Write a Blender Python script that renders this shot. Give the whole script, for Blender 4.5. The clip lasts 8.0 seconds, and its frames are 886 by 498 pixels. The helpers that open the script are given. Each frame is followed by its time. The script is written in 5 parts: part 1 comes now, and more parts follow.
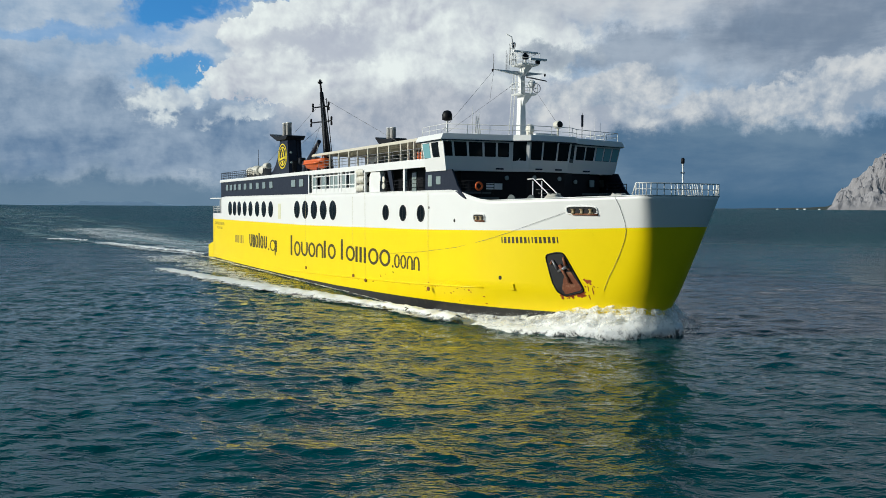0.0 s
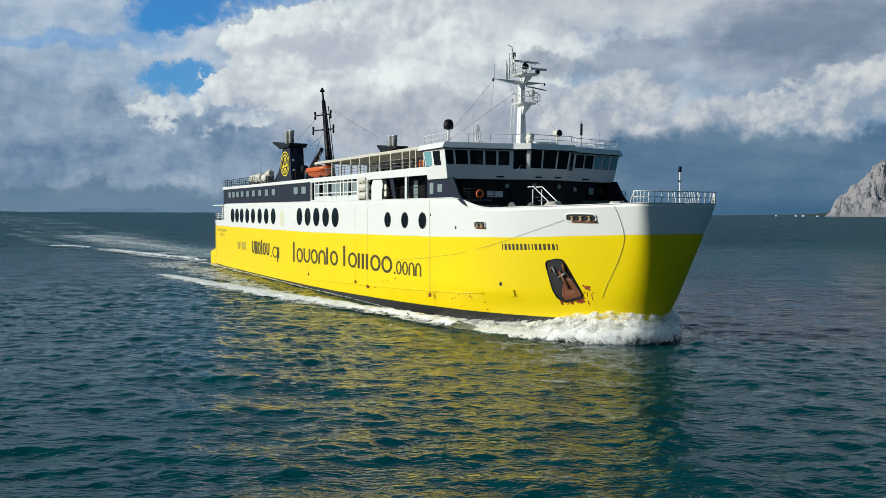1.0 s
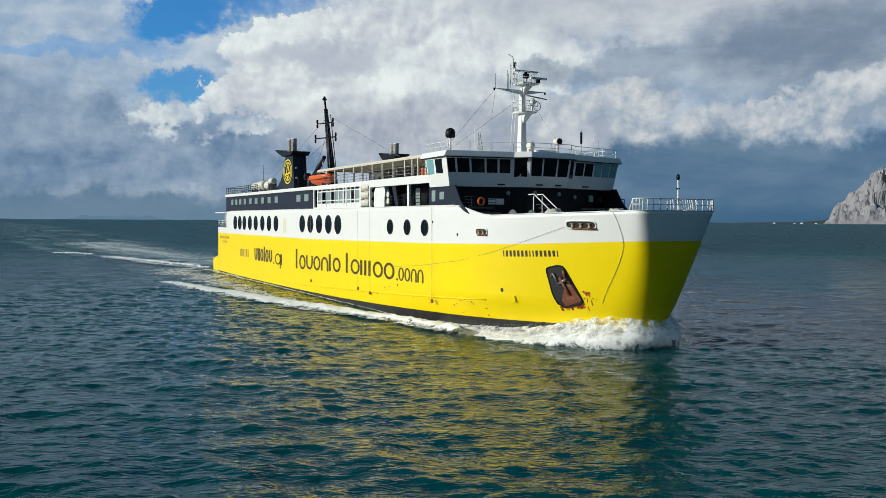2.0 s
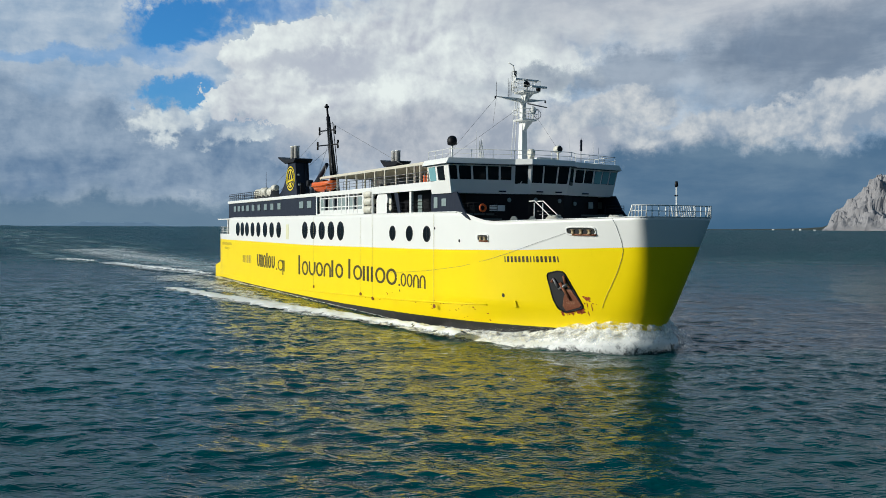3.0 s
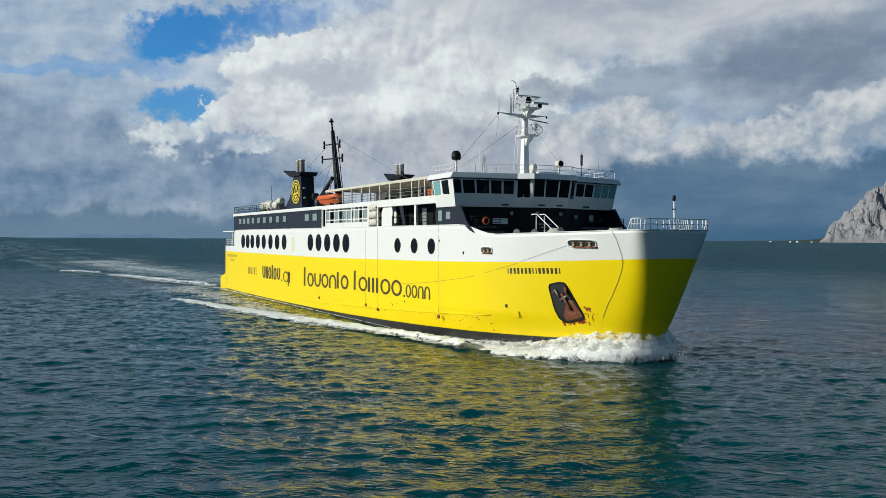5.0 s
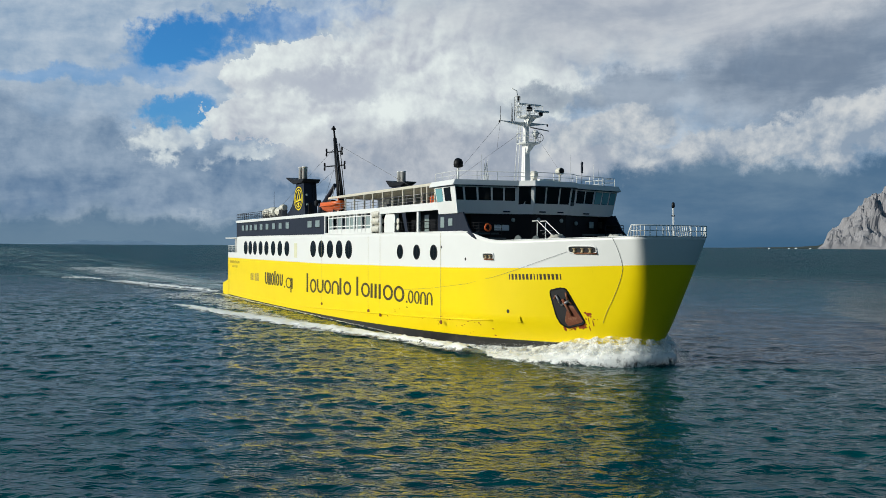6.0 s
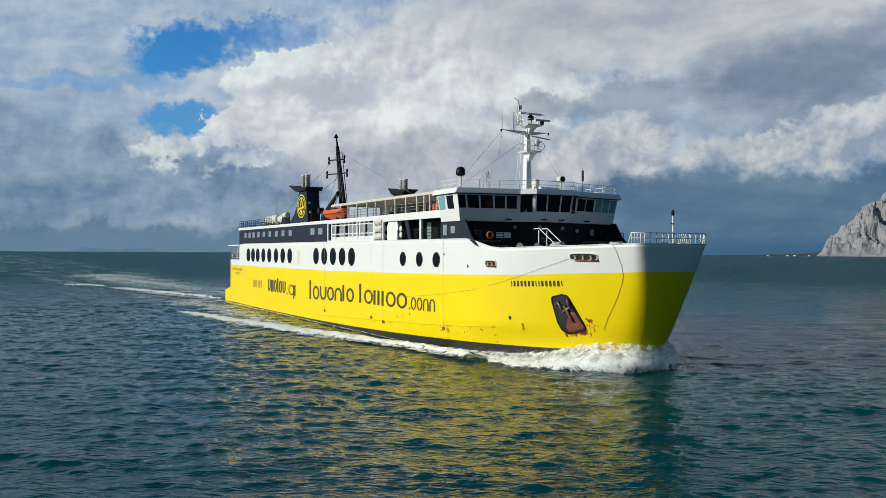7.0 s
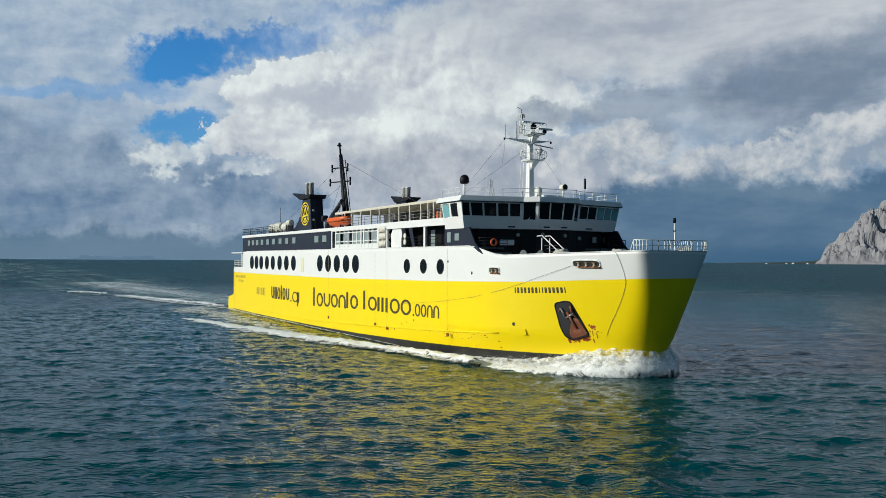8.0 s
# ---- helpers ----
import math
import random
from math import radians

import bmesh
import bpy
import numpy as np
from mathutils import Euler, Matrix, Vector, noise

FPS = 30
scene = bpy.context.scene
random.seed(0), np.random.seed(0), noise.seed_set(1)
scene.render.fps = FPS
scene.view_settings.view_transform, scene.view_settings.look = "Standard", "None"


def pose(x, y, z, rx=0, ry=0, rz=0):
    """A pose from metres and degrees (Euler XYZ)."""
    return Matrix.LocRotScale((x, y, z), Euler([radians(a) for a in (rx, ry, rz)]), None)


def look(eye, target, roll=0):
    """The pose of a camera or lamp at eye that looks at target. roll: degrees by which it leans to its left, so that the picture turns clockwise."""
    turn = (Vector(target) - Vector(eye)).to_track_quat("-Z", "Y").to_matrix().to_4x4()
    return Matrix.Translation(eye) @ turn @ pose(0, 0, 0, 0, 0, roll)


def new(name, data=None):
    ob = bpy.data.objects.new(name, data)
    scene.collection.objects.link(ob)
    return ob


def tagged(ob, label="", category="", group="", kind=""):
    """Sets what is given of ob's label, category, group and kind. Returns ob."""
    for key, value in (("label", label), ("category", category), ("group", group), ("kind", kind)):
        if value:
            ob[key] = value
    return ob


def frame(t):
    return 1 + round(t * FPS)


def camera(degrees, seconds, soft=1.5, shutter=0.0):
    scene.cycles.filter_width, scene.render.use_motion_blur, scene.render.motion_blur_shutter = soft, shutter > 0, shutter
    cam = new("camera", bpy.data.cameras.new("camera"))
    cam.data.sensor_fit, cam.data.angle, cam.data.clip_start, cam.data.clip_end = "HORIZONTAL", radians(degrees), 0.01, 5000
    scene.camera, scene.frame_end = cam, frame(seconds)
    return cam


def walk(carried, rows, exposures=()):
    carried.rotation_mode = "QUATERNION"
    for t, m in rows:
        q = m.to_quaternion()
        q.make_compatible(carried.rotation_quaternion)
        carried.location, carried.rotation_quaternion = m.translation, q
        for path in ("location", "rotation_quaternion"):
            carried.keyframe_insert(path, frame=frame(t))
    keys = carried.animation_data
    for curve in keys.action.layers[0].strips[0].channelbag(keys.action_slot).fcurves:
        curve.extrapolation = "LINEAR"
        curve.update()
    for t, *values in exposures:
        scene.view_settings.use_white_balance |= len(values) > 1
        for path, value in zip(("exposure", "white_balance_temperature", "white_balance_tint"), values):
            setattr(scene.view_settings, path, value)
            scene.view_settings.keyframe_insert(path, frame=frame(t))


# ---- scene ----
SPEED = 7.0          # the ferry's way through the water, m/s along +x
cam = camera(56, 8.0, soft=0.6)
# seconds, place beside the ferry (x forward, y to port, z up), pitch
BESIDE = [
    (0, 63.20, -39.78, 9.22, -2.98),
    (0.5, 63.62, -40.07, 9.25, -2.76),
    (1, 64.06, -40.37, 9.27, -2.52),
    (1.5, 64.46, -40.67, 9.27, -2.27),
    (3, 65.63, -41.58, 9.23, -1.56),
    (3.5, 66.01, -41.87, 9.25, -1.36),
    (4, 66.38, -42.19, 9.25, -1.12),
    (4.5, 66.76, -42.50, 9.29, -0.94),
    (6, 67.87, -43.43, 9.26, -0.29),
    (6.5, 68.24, -43.73, 9.27, -0.06),
    (7, 68.57, -44.07, 9.26, 0.21),
    (7.5, 68.88, -44.43, 9.23, 0.46),
    (8, 69.15, -44.80, 9.19, 0.75),
]
walk(cam, [(t, pose(x + SPEED * t, y, z, 90 + p, 0, 62.12) @ pose(0, 0, 0, 0, 0, 0.34)) for t, x, y, z, p in BESIDE], [(0, 0.03, 6250, 4), (8, -0.03, 6250, 4)])

# ---------------------------------------------------------------- light
SUN_FROM = Vector((-0.215, -0.92, 0.33)).normalized()
SUN_EL = math.asin(SUN_FROM.z)
SUN_AZ = math.atan2(SUN_FROM.x, SUN_FROM.y)
sun = new("sun", bpy.data.lights.new("sun", "SUN"))
sun.data.energy, sun.data.angle, sun.data.color = 3.9, radians(0.6), (1.0, 0.94, 0.84)
sun.matrix_basis = look(SUN_FROM * 200, (0, 0, 0))
scene.view_settings.exposure = 0.0


class Nodes:
    """A small helper to write node graphs as formulas."""

    def __init__(self, tree):
        self.t = tree

    def add(self, kind, **props):
        n = self.t.nodes.new(kind)
        for k, v in props.items():
            if k == "operation":
                n.operation = v
            elif k == "blend_type":
                n.blend_type = v
            elif k == "data_type":
                n.data_type = v
        return n

    def put(self, socket, v):
        if isinstance(v, bpy.types.NodeSocket):
            self.t.links.new(v, socket)
        elif v is not None:
            socket.default_value = v

    def math(self, op, a, b=None, c=None, clamp=False):
        n = self.add("ShaderNodeMath", operation=op)
        n.use_clamp = clamp
        for s, v in zip(n.inputs, (a, b, c)):
            self.put(s, v)
        return n.outputs[0]

    def mix(self, f, a, b, mode="MIX"):
        n = self.add("ShaderNodeMix", data_type="RGBA", blend_type=mode)
        self.put(n.inputs[0], f), self.put(n.inputs[6], a), self.put(n.inputs[7], b)
        return n.outputs[2]

    def noise(self, vec, scale, detail=4.0, rough=0.55, distort=0.0, color=False):
        n = self.add("ShaderNodeTexNoise")
        if vec is not None:
            self.put(n.inputs["Vector"], vec)
        n.inputs["Scale"].default_value, n.inputs["Detail"].default_value = scale, detail
        n.inputs["Roughness"].default_value, n.inputs["Distortion"].default_value = rough, distort
        return n.outputs["Color" if color else "Fac"]

    def smooth(self, v, lo, hi):
        n = self.add("ShaderNodeMapRange")
        n.interpolation_type = "SMOOTHSTEP"
        self.put(n.inputs[0], v)
        n.inputs[1].default_value, n.inputs[2].default_value = lo, hi
        return n.outputs[0]

    def xyz(self, x, y, z=0.0):
        n = self.add("ShaderNodeCombineXYZ")
        for s, v in zip(n.inputs, (x, y, z)):
            self.put(s, v)
        return n.outputs[0]

    def vec(self, op, a, b):
        n = self.add("ShaderNodeVectorMath", operation=op)
        self.put(n.inputs[0], a), self.put(n.inputs[1], b)
        return n.outputs[0]

    def split(self, v):
        n = self.add("ShaderNodeSeparateXYZ")
        self.put(n.inputs[0], v)
        return n.outputs


def rgb(r, g, b):
    return (r, g, b, 1.0)


def make_world():
    """A broken sky after rain: cumulus to the north-west, slate-blue rain far off, blue gaps."""
    w = bpy.data.worlds.new("world")
    scene.world = w
    w.use_nodes = True
    g = Nodes(w.node_tree)
    bg = w.node_tree.nodes["Background"]
    sky = g.add("ShaderNodeTexSky")
    sky.sky_type, sky.sun_disc, sky.sun_elevation, sky.sun_rotation = "NISHITA", False, SUN_EL, SUN_AZ
    blue = g.mix(1.0, sky.outputs[0], rgb(0.030, 0.084, 0.150), "MULTIPLY")
    # bearing u (0 along 152 degrees, to the right) and height v, in radians
    d = g.split(g.add("ShaderNodeTexCoord").outputs["Generated"])
    a = radians(152.12)
    fwd = g.math("ADD", g.math("MULTIPLY", d[0], math.cos(a)), g.math("MULTIPLY", d[1], math.sin(a)))
    rgt = g.math("ADD", g.math("MULTIPLY", d[0], math.sin(a)), g.math("MULTIPLY", d[1], -math.cos(a)))
    u, v = g.math("ARCTAN2", rgt, fwd), g.math("ARCSINE", d[2])
    p = g.xyz(u, v)
    flat = g.xyz(u, g.math("MULTIPLY", v, 2.2))
    bigs = g.split(g.noise(flat, 4.5, 4, 0.55, 0.2, True))
    fine = g.noise(p, 15.0, 12, 0.66, 0.15)
    wisp = g.noise(g.xyz(u, g.math("MULTIPLY", v, 3.0)), 6.0, 9, 0.60, 0.25)

    def billow(shift_u, shift_v):
        """Rounded cloud heads in two sizes, with a fine ragged surface."""
        q = g.xyz(g.math("ADD", u, shift_u), g.math("ADD", v, shift_v), 0.3)
        q = g.vec("ADD", q, g.vec("MULTIPLY", g.vec("SUBTRACT", g.noise(q, 9.0, 5, 0.6, 0.0, True), (0.5, 0.5, 0.5)), (0.09, 0.07, 0.0)))
        total = None
        for scale, k in ((11.0, 0.46), (27.0, 0.28), (62.0, 0.14), (140.0, 0.05)):
            n = g.add("ShaderNodeTexVoronoi")
            n.feature = "SMOOTH_F1"
            g.put(n.inputs["Vector"], q)
            n.inputs["Scale"].default_value, n.inputs["Smoothness"].default_value = scale, 0.35
            w = g.math("MULTIPLY", g.math("SUBTRACT", 1.0, n.outputs["Distance"]), k)
            total = w if total is None else g.math("ADD", total, w)
        return total

    heads = billow(0.0, 0.0)
    relief = g.math("MULTIPLY", g.math("SUBTRACT", heads, billow(-0.006, 0.0055)), 3.6)
    torn_uv = g.split(g.noise(p, 17.0, 10, 0.66, 0.0, True))
    us = g.math("ADD", g.math("ADD", u, g.math("MULTIPLY", g.math("SUBTRACT", bigs[0], 0.5), 0.09)), g.math("MULTIPLY", g.math("SUBTRACT", torn_uv[0], 0.5), 0.13))
    vs = g.math("ADD", g.math("ADD", v, g.math("MULTIPLY", g.math("SUBTRACT", bigs[1], 0.5), 0.06)), g.math("MULTIPLY", g.math("SUBTRACT", torn_uv[1], 0.5), 0.09))
    tear = g.math("ADD", g.math("MULTIPLY", g.math("SUBTRACT", heads, 0.62), 1.7), g.math("MULTIPLY", g.math("SUBTRACT", fine, 0.5), 1.5))

    def blob(cu, cv, ru, rv, soft=0.3, lean=0.0, torn=1.0):
        """A patch of sky about (cu, cv): 1 inside, with an edge torn by the cloud heads."""
        du = g.math("SUBTRACT", us, cu)
        dv = g.math("SUBTRACT", g.math("SUBTRACT", vs, cv), g.math("MULTIPLY", du, lean))
        q = g.math("ADD", g.math("POWER", g.math("DIVIDE", du, ru), 2), g.math("POWER", g.math("DIVIDE", dv, rv), 2))
        q = g.math("SUBTRACT", q, g.math("MULTIPLY", tear, torn))
        return g.math("SUBTRACT", 1.0, g.smooth(q, 1 - soft, 1 + soft))

    def tone(lo, hi, w, k=1.0):
        f = g.math("ADD", g.smooth(w, 0.34, 0.68), g.math("MULTIPLY", relief, k))
        return g.mix(g.math("MAXIMUM", 0.0, g.math("MINIMUM", 1.0, f)), lo, hi)

    col = tone(rgb(0.27, 0.37, 0.52), rgb(0.62, 0.66, 0.73), g.math("ADD", g.math("MULTIPLY", wisp, 0.6), g.math("MULTIPLY", fine, 0.4)), 0.25)
    # blue gaps
    for b, k in ((blob(-0.305, 0.232, 0.085, 0.026, 0.5, 0.30, 0.9), 1.0), (blob(-0.16, 0.262, 0.12, 0.016, 0.5, 0.1, 0.6), 1.0), (blob(-0.315, 0.150, 0.042, 0.018, 0.5, 0.2, 0.8), 0.9),
                 (blob(-0.40, 0.185, 0.10, 0.012, 0.8, 0.1, 0.7), 0.5), (blob(-0.08, 0.30, 0.10, 0.015, 0.8, 0.2, 0.6), 0.6)):
        col = g.mix(g.math("MULTIPLY", b, k), col, blue)
    # high thin cloud drawn over the gaps
    col = g.mix(g.math("MULTIPLY", g.smooth(wisp, 0.56, 0.76), 0.7), col, rgb(0.58, 0.61, 0.68))
    # the bright cumulus
    cum = tone(rgb(0.52, 0.53, 0.60), rgb(0.86, 0.88, 0.86), g.math("ADD", g.math("MULTIPLY", fine, 0.55), g.math("MULTIPLY", bigs[1], 0.5)), 0.8)
    for b in (blob(0.22, 0.275, 0.40, 0.06, 0.6, 0.05, 0.5), blob(-0.04, 0.180, 0.22, 0.072, 0.14, 0.05, 0.45), blob(-0.175, 0.205, 0.08, 0.042, 0.05, 0.1, 0.45), blob(-0.225, 0.145, 0.075, 0.032, 0.05, 0.1, 0.45)):
        col = g.mix(b, col, cum)
    col = g.mix(g.math("MULTIPLY", blob(-0.13, 0.19, 0.09, 0.020, 0.7, 0.05, 0.9), 0.8), col, rgb(0.44, 0.46, 0.55))
    col = g.mix(blob(0.02, 0.10, 0.24, 0.055, 0.6, 0.0, 0.5), col, tone(rgb(0.36, 0.39, 0.47), rgb(0.60, 0.60, 0.64), fine, 0.4))
    # lavender bank and dark shelf over the starboard bow
    lav = tone(rgb(0.39, 0.42, 0.50), rgb(0.61, 0.61, 0.65), wisp, 0.25)
    col = g.mix(blob(0.38, 0.29, 0.46, 0.09, 0.7, 0.0, 0.5), col, lav)
    shelf = tone(rgb(0.19, 0.24, 0.33), rgb(0.35, 0.40, 0.49), wisp, 0.35)
    col = g.mix(g.math("MULTIPLY", blob(0.22, 0.180, 0.22, 0.020, 0.7, 0.06, 0.9), 0.8), col, shelf)
    col = g.mix(g.math("MULTIPLY", blob(0.46, 0.205, 0.24, 0.055, 0.7, 0.15, 0.6), 0.9), col, shelf)
    # sunlit puffs under the shelf
    lit = tone(rgb(0.30, 0.36, 0.46), rgb(0.68, 0.67, 0.68), fine, 0.7)
    for b in (blob(0.19, 0.135, 0.09, 0.026, 0.3, 0.2, 0.7), blob(0.33, 0.115, 0.14, 0.024, 0.35, 0.12, 0.7), blob(0.47, 0.13, 0.12, 0.034, 0.35, 0.1, 0.7)):
        col = g.mix(b, col, lit)
    # blue-grey bank to the left and the rain towards the horizon
    bank = tone(rgb(0.12, 0.20, 0.33), rgb(0.36, 0.43, 0.54), g.math("ADD", g.math("MULTIPLY", fine, 0.5), g.math("MULTIPLY", wisp, 0.5)), 0.30)
    for b in (blob(-0.40, 0.080, 0.24, 0.048, 0.4, 0.0, 0.6), blob(-0.25, 0.066, 0.11, 0.032, 0.25, -0.1, 0.6), blob(-0.62, 0.10, 0.25, 0.075, 0.5, 0.0, 0.6)):
        col = g.mix(b, col, bank)
    # sunlit heads that stand up from the bank
    for b in (blob(-0.320, 0.118, 0.042, 0.018, 0.5, 0.2, 0.8), blob(-0.236, 0.100, 0.032, 0.013, 0.5, 0.2, 0.8)):
        col = g.mix(g.math("MULTIPLY", b, 0.85), col, tone(rgb(0.40, 0.46, 0.56), rgb(0.78, 0.80, 0.80), fine, 0.9))
    rain = tone(rgb(0.075, 0.15, 0.255), rgb(0.13, 0.21, 0.31), wisp, 0.1)
    col = g.mix(g.math("MULTIPLY", g.smooth(g.math("SUBTRACT", g.math("ADD", vs, g.math("MULTIPLY", tear, 0.006)), g.math("MULTIPLY", g.smooth(u, -0.05, 0.32), 0.062)), 0.046, 0.020), 0.94), col, rain)
    low = g.mix(g.smooth(u, 0.0, 0.3), rgb(0.16, 0.24, 0.33), rgb(0.042, 0.115, 0.215))
    col = g.mix(g.math("MULTIPLY", g.smooth(v, 0.035, 0.0), 0.75), col, low)
    # unseen sky overhead, added as broken cloud on deep blue to darken reflections
    above = g.mix(g.math("MULTIPLY", g.smooth(wisp, 0.50, 0.72), 0.30), rgb(0.012, 0.105, 0.21), rgb(0.40, 0.48, 0.54))
    col = g.mix(g.smooth(v, 0.32, 0.43), col, above)
    # unseen dark cloud, added to the right and behind to dim the bow's shaded side
    unseen_dark = tone(rgb(0.03, 0.065, 0.12), rgb(0.09, 0.14, 0.21), wisp, 0.2)
    col = g.mix(g.math("MULTIPLY", g.math("MAXIMUM", g.smooth(u, 0.65, 1.1), g.smooth(u, -2.5, -2.9)), g.math("MULTIPLY", g.smooth(v, 1.2, 0.6), 0.95)), col, unseen_dark)
    g.put(bg.inputs["Color"], col)
    bg.inputs["Strength"].default_value = 0.96


make_world()


# ---------------------------------------------------------------- materials
def material(name, base, rough=0.5, metal=0.0, grain=0.0, scale=3.0, dirt=None, dirt_at=0.62, bump=0.0, bump_scale=20.0, streak=False, spec=0.5):
    """A painted or raw surface: base colour, fine grain, blotches or run-down streaks of dirt, and relief."""
    m = bpy.data.materials.new(name)
    m.use_nodes = True
    g = Nodes(m.node_tree)
    b = m.node_tree.nodes["Principled BSDF"]
    at = g.add("ShaderNodeTexCoord").outputs["Object"]
    col = rgb(*base)
    if grain:
        n = g.noise(at, scale, 5, 0.6)
        col = g.mix(g.math("MULTIPLY", g.smooth(n, 0.3, 0.75), grain), col, rgb(*[c * 0.62 for c in base]))
    if dirt:
        if streak:
            s = g.split(at)
            at2 = g.xyz(g.math("MULTIPLY", s[0], 1.6), g.math("MULTIPLY", s[1], 1.6), g.math("MULTIPLY", s[2], 0.16))
        else:
            at2 = at
        n2 = g.math("ADD", g.math("MULTIPLY", g.noise(at2, 1.3, 6, 0.65), 0.7), g.math("MULTIPLY", g.noise(at, 9.0, 4, 0.6), 0.3))
        col = g.mix(g.math("MULTIPLY", g.smooth(n2, dirt_at - 0.08, dirt_at + 0.14), 0.55), col, rgb(*dirt))
    g.put(b.inputs["Base Color"], col)
    r = g.noise(at, 4.0, 3)
    g.put(b.inputs["Roughness"], g.math("ADD", rough - 0.07, g.math("MULTIPLY", r, 0.14)))
    b.inputs["Metallic"].default_value = metal
    b.inputs["Specular IOR Level"].default_value = spec
    if bump:
        bp = g.add("ShaderNodeBump")
        bp.inputs["Strength"].default_value, bp.inputs["Distance"].default_value = bump, 0.05
        g.put(bp.inputs["Height"], g.noise(at, bump_scale, 4))
        g.put(b.inputs["Normal"], bp.outputs[0])
    return m


YELLOW = material("yellow_hull_paint", (0.92, 0.69, 0.0), 0.40, grain=0.10, scale=0.35, dirt=(0.55, 0.38, 0.01), dirt_at=0.70, streak=True, bump=0.2, bump_scale=0.7, spec=0.3)
WHITE = material("white_ship_paint", (0.80, 0.80, 0.78), 0.42, grain=0.06, scale=0.5, dirt=(0.50, 0.46, 0.38), dirt_at=0.70, streak=True, bump=0.16, bump_scale=0.9)
NAVY = material("navy_ship_paint", (0.013, 0.018, 0.034), 0.50, grain=0.25, scale=1.2, dirt=(0.05, 0.06, 0.075), dirt_at=0.6, streak=True, spec=0.3)
BOOT = material("black_boot_topping", (0.018, 0.017, 0.017), 0.55, grain=0.3, scale=2.0, dirt=(0.09, 0.07, 0.05), dirt_at=0.58)
RUST = material("rusted_steel", (0.20, 0.060, 0.025), 0.85, grain=0.6, scale=3.0, dirt=(0.46, 0.28, 0.17), dirt_at=0.55, bump=0.5, bump_scale=9.0)
STAIN = material("rust_stain", (0.36, 0.060, 0.014), 0.8, grain=0.6, scale=4.0)
DARK = material("dark_parts_and_opening_shade", (0.014, 0.014, 0.016), 0.7, grain=0.3, scale=2.0)
GLASS = material("dark_window_glass", (0.006, 0.008, 0.010), 0.06, spec=0.25)
PALEGLASS = material("pale_window_glass", (0.26, 0.32, 0.31), 0.10, spec=0.8, grain=0.3, scale=1.0)
SEAGLASS = material("teal_opaque_glass", (0.20, 0.42, 0.46), 0.08, spec=0.8)
ORANGE = material("orange_boat_plastic", (0.72, 0.13, 0.02), 0.45, grain=0.2, scale=2.0)
PIPE = material("bright_exhaust_steel", (0.86, 0.84, 0.80), 0.30, metal=0.05, grain=0.35, scale=2.0)
STEEL = material("polished_steel", (0.60, 0.58, 0.54), 0.28, metal=1.0, grain=0.35, scale=2.0)
BLACK = material("black_paint_and_shade", (0.008, 0.008, 0.010), 0.5, grain=0.2, scale=3.0, spec=0.2)
LETTER = material("dark_brown_lettering", (0.045, 0.030, 0.010), 0.5, grain=0.15, scale=2.0)
LOGO = material("yellow_sign_paint", (0.82, 0.62, 0.01), 0.45, grain=0.1, scale=2.0)
ROPE = material("pale_rope", (0.52, 0.50, 0.44), 0.9, grain=0.4, scale=12.0, bump=0.5, bump_scale=30.0)
DECK = material("green_grey_deck_paint", (0.10, 0.12, 0.12), 0.7, grain=0.4, scale=1.0, dirt=(0.22, 0.13, 0.08), dirt_at=0.6)
CREAM = material("cream_raft_canister", (0.70, 0.67, 0.58), 0.5, grain=0.15, scale=2.0)
WIRE = material("grey_steel_wire", (0.20, 0.20, 0.21), 0.5, metal=0.6)
ROLLER = material("worn_bronze_roller", (0.42, 0.32, 0.18), 0.5, grain=0.5, scale=6.0, dirt=(0.16, 0.07, 0.03), dirt_at=0.6)
BEIGE = material("beige_canopy", (0.62, 0.58, 0.48), 0.6, grain=0.2, scale=1.0)


# ---------------------------------------------------------------- mesh helpers
def part(name, bm, mat, parent=None, label="", smooth=False):
    me = bpy.data.meshes.new(name)
    if smooth:
        for f in bm.faces:
            f.smooth = True
    bm.normal_update()
    bm.to_mesh(me)
    bm.free()
    me.materials.append(mat)
    ob = new(name, me)
    ob.parent = parent
    if label:
        ob["label"] = label
    return ob


def again(ob, name, x, y, z, parent):
    """One more object on the same mesh, moved by x, y, z."""
    o = new(name, ob.data)
    o.parent = parent
    o.location = (x, y, z)
    return o


def brick(bm, x0, x1, y0, y1, z0, z1, bevel=0.0):
    vs = [bm.verts.new(p) for p in ((x0, y0, z0), (x1, y0, z0), (x1, y1, z0), (x0, y1, z0), (x0, y0, z1), (x1, y0, z1), (x1, y1, z1), (x0, y1, z1))]
    fs = [bm.faces.new([vs[i] for i in f]) for f in ((3, 2, 1, 0), (4, 5, 6, 7), (0, 1, 5, 4), (1, 2, 6, 5), (2, 3, 7, 6), (3, 0, 4, 7))]
    if bevel:
        bmesh.ops.bevel(bm, geom=list({e for f in fs for e in f.edges}), offset=bevel, segments=2, profile=0.6, affect="EDGES", clamp_overlap=True)
    return bm


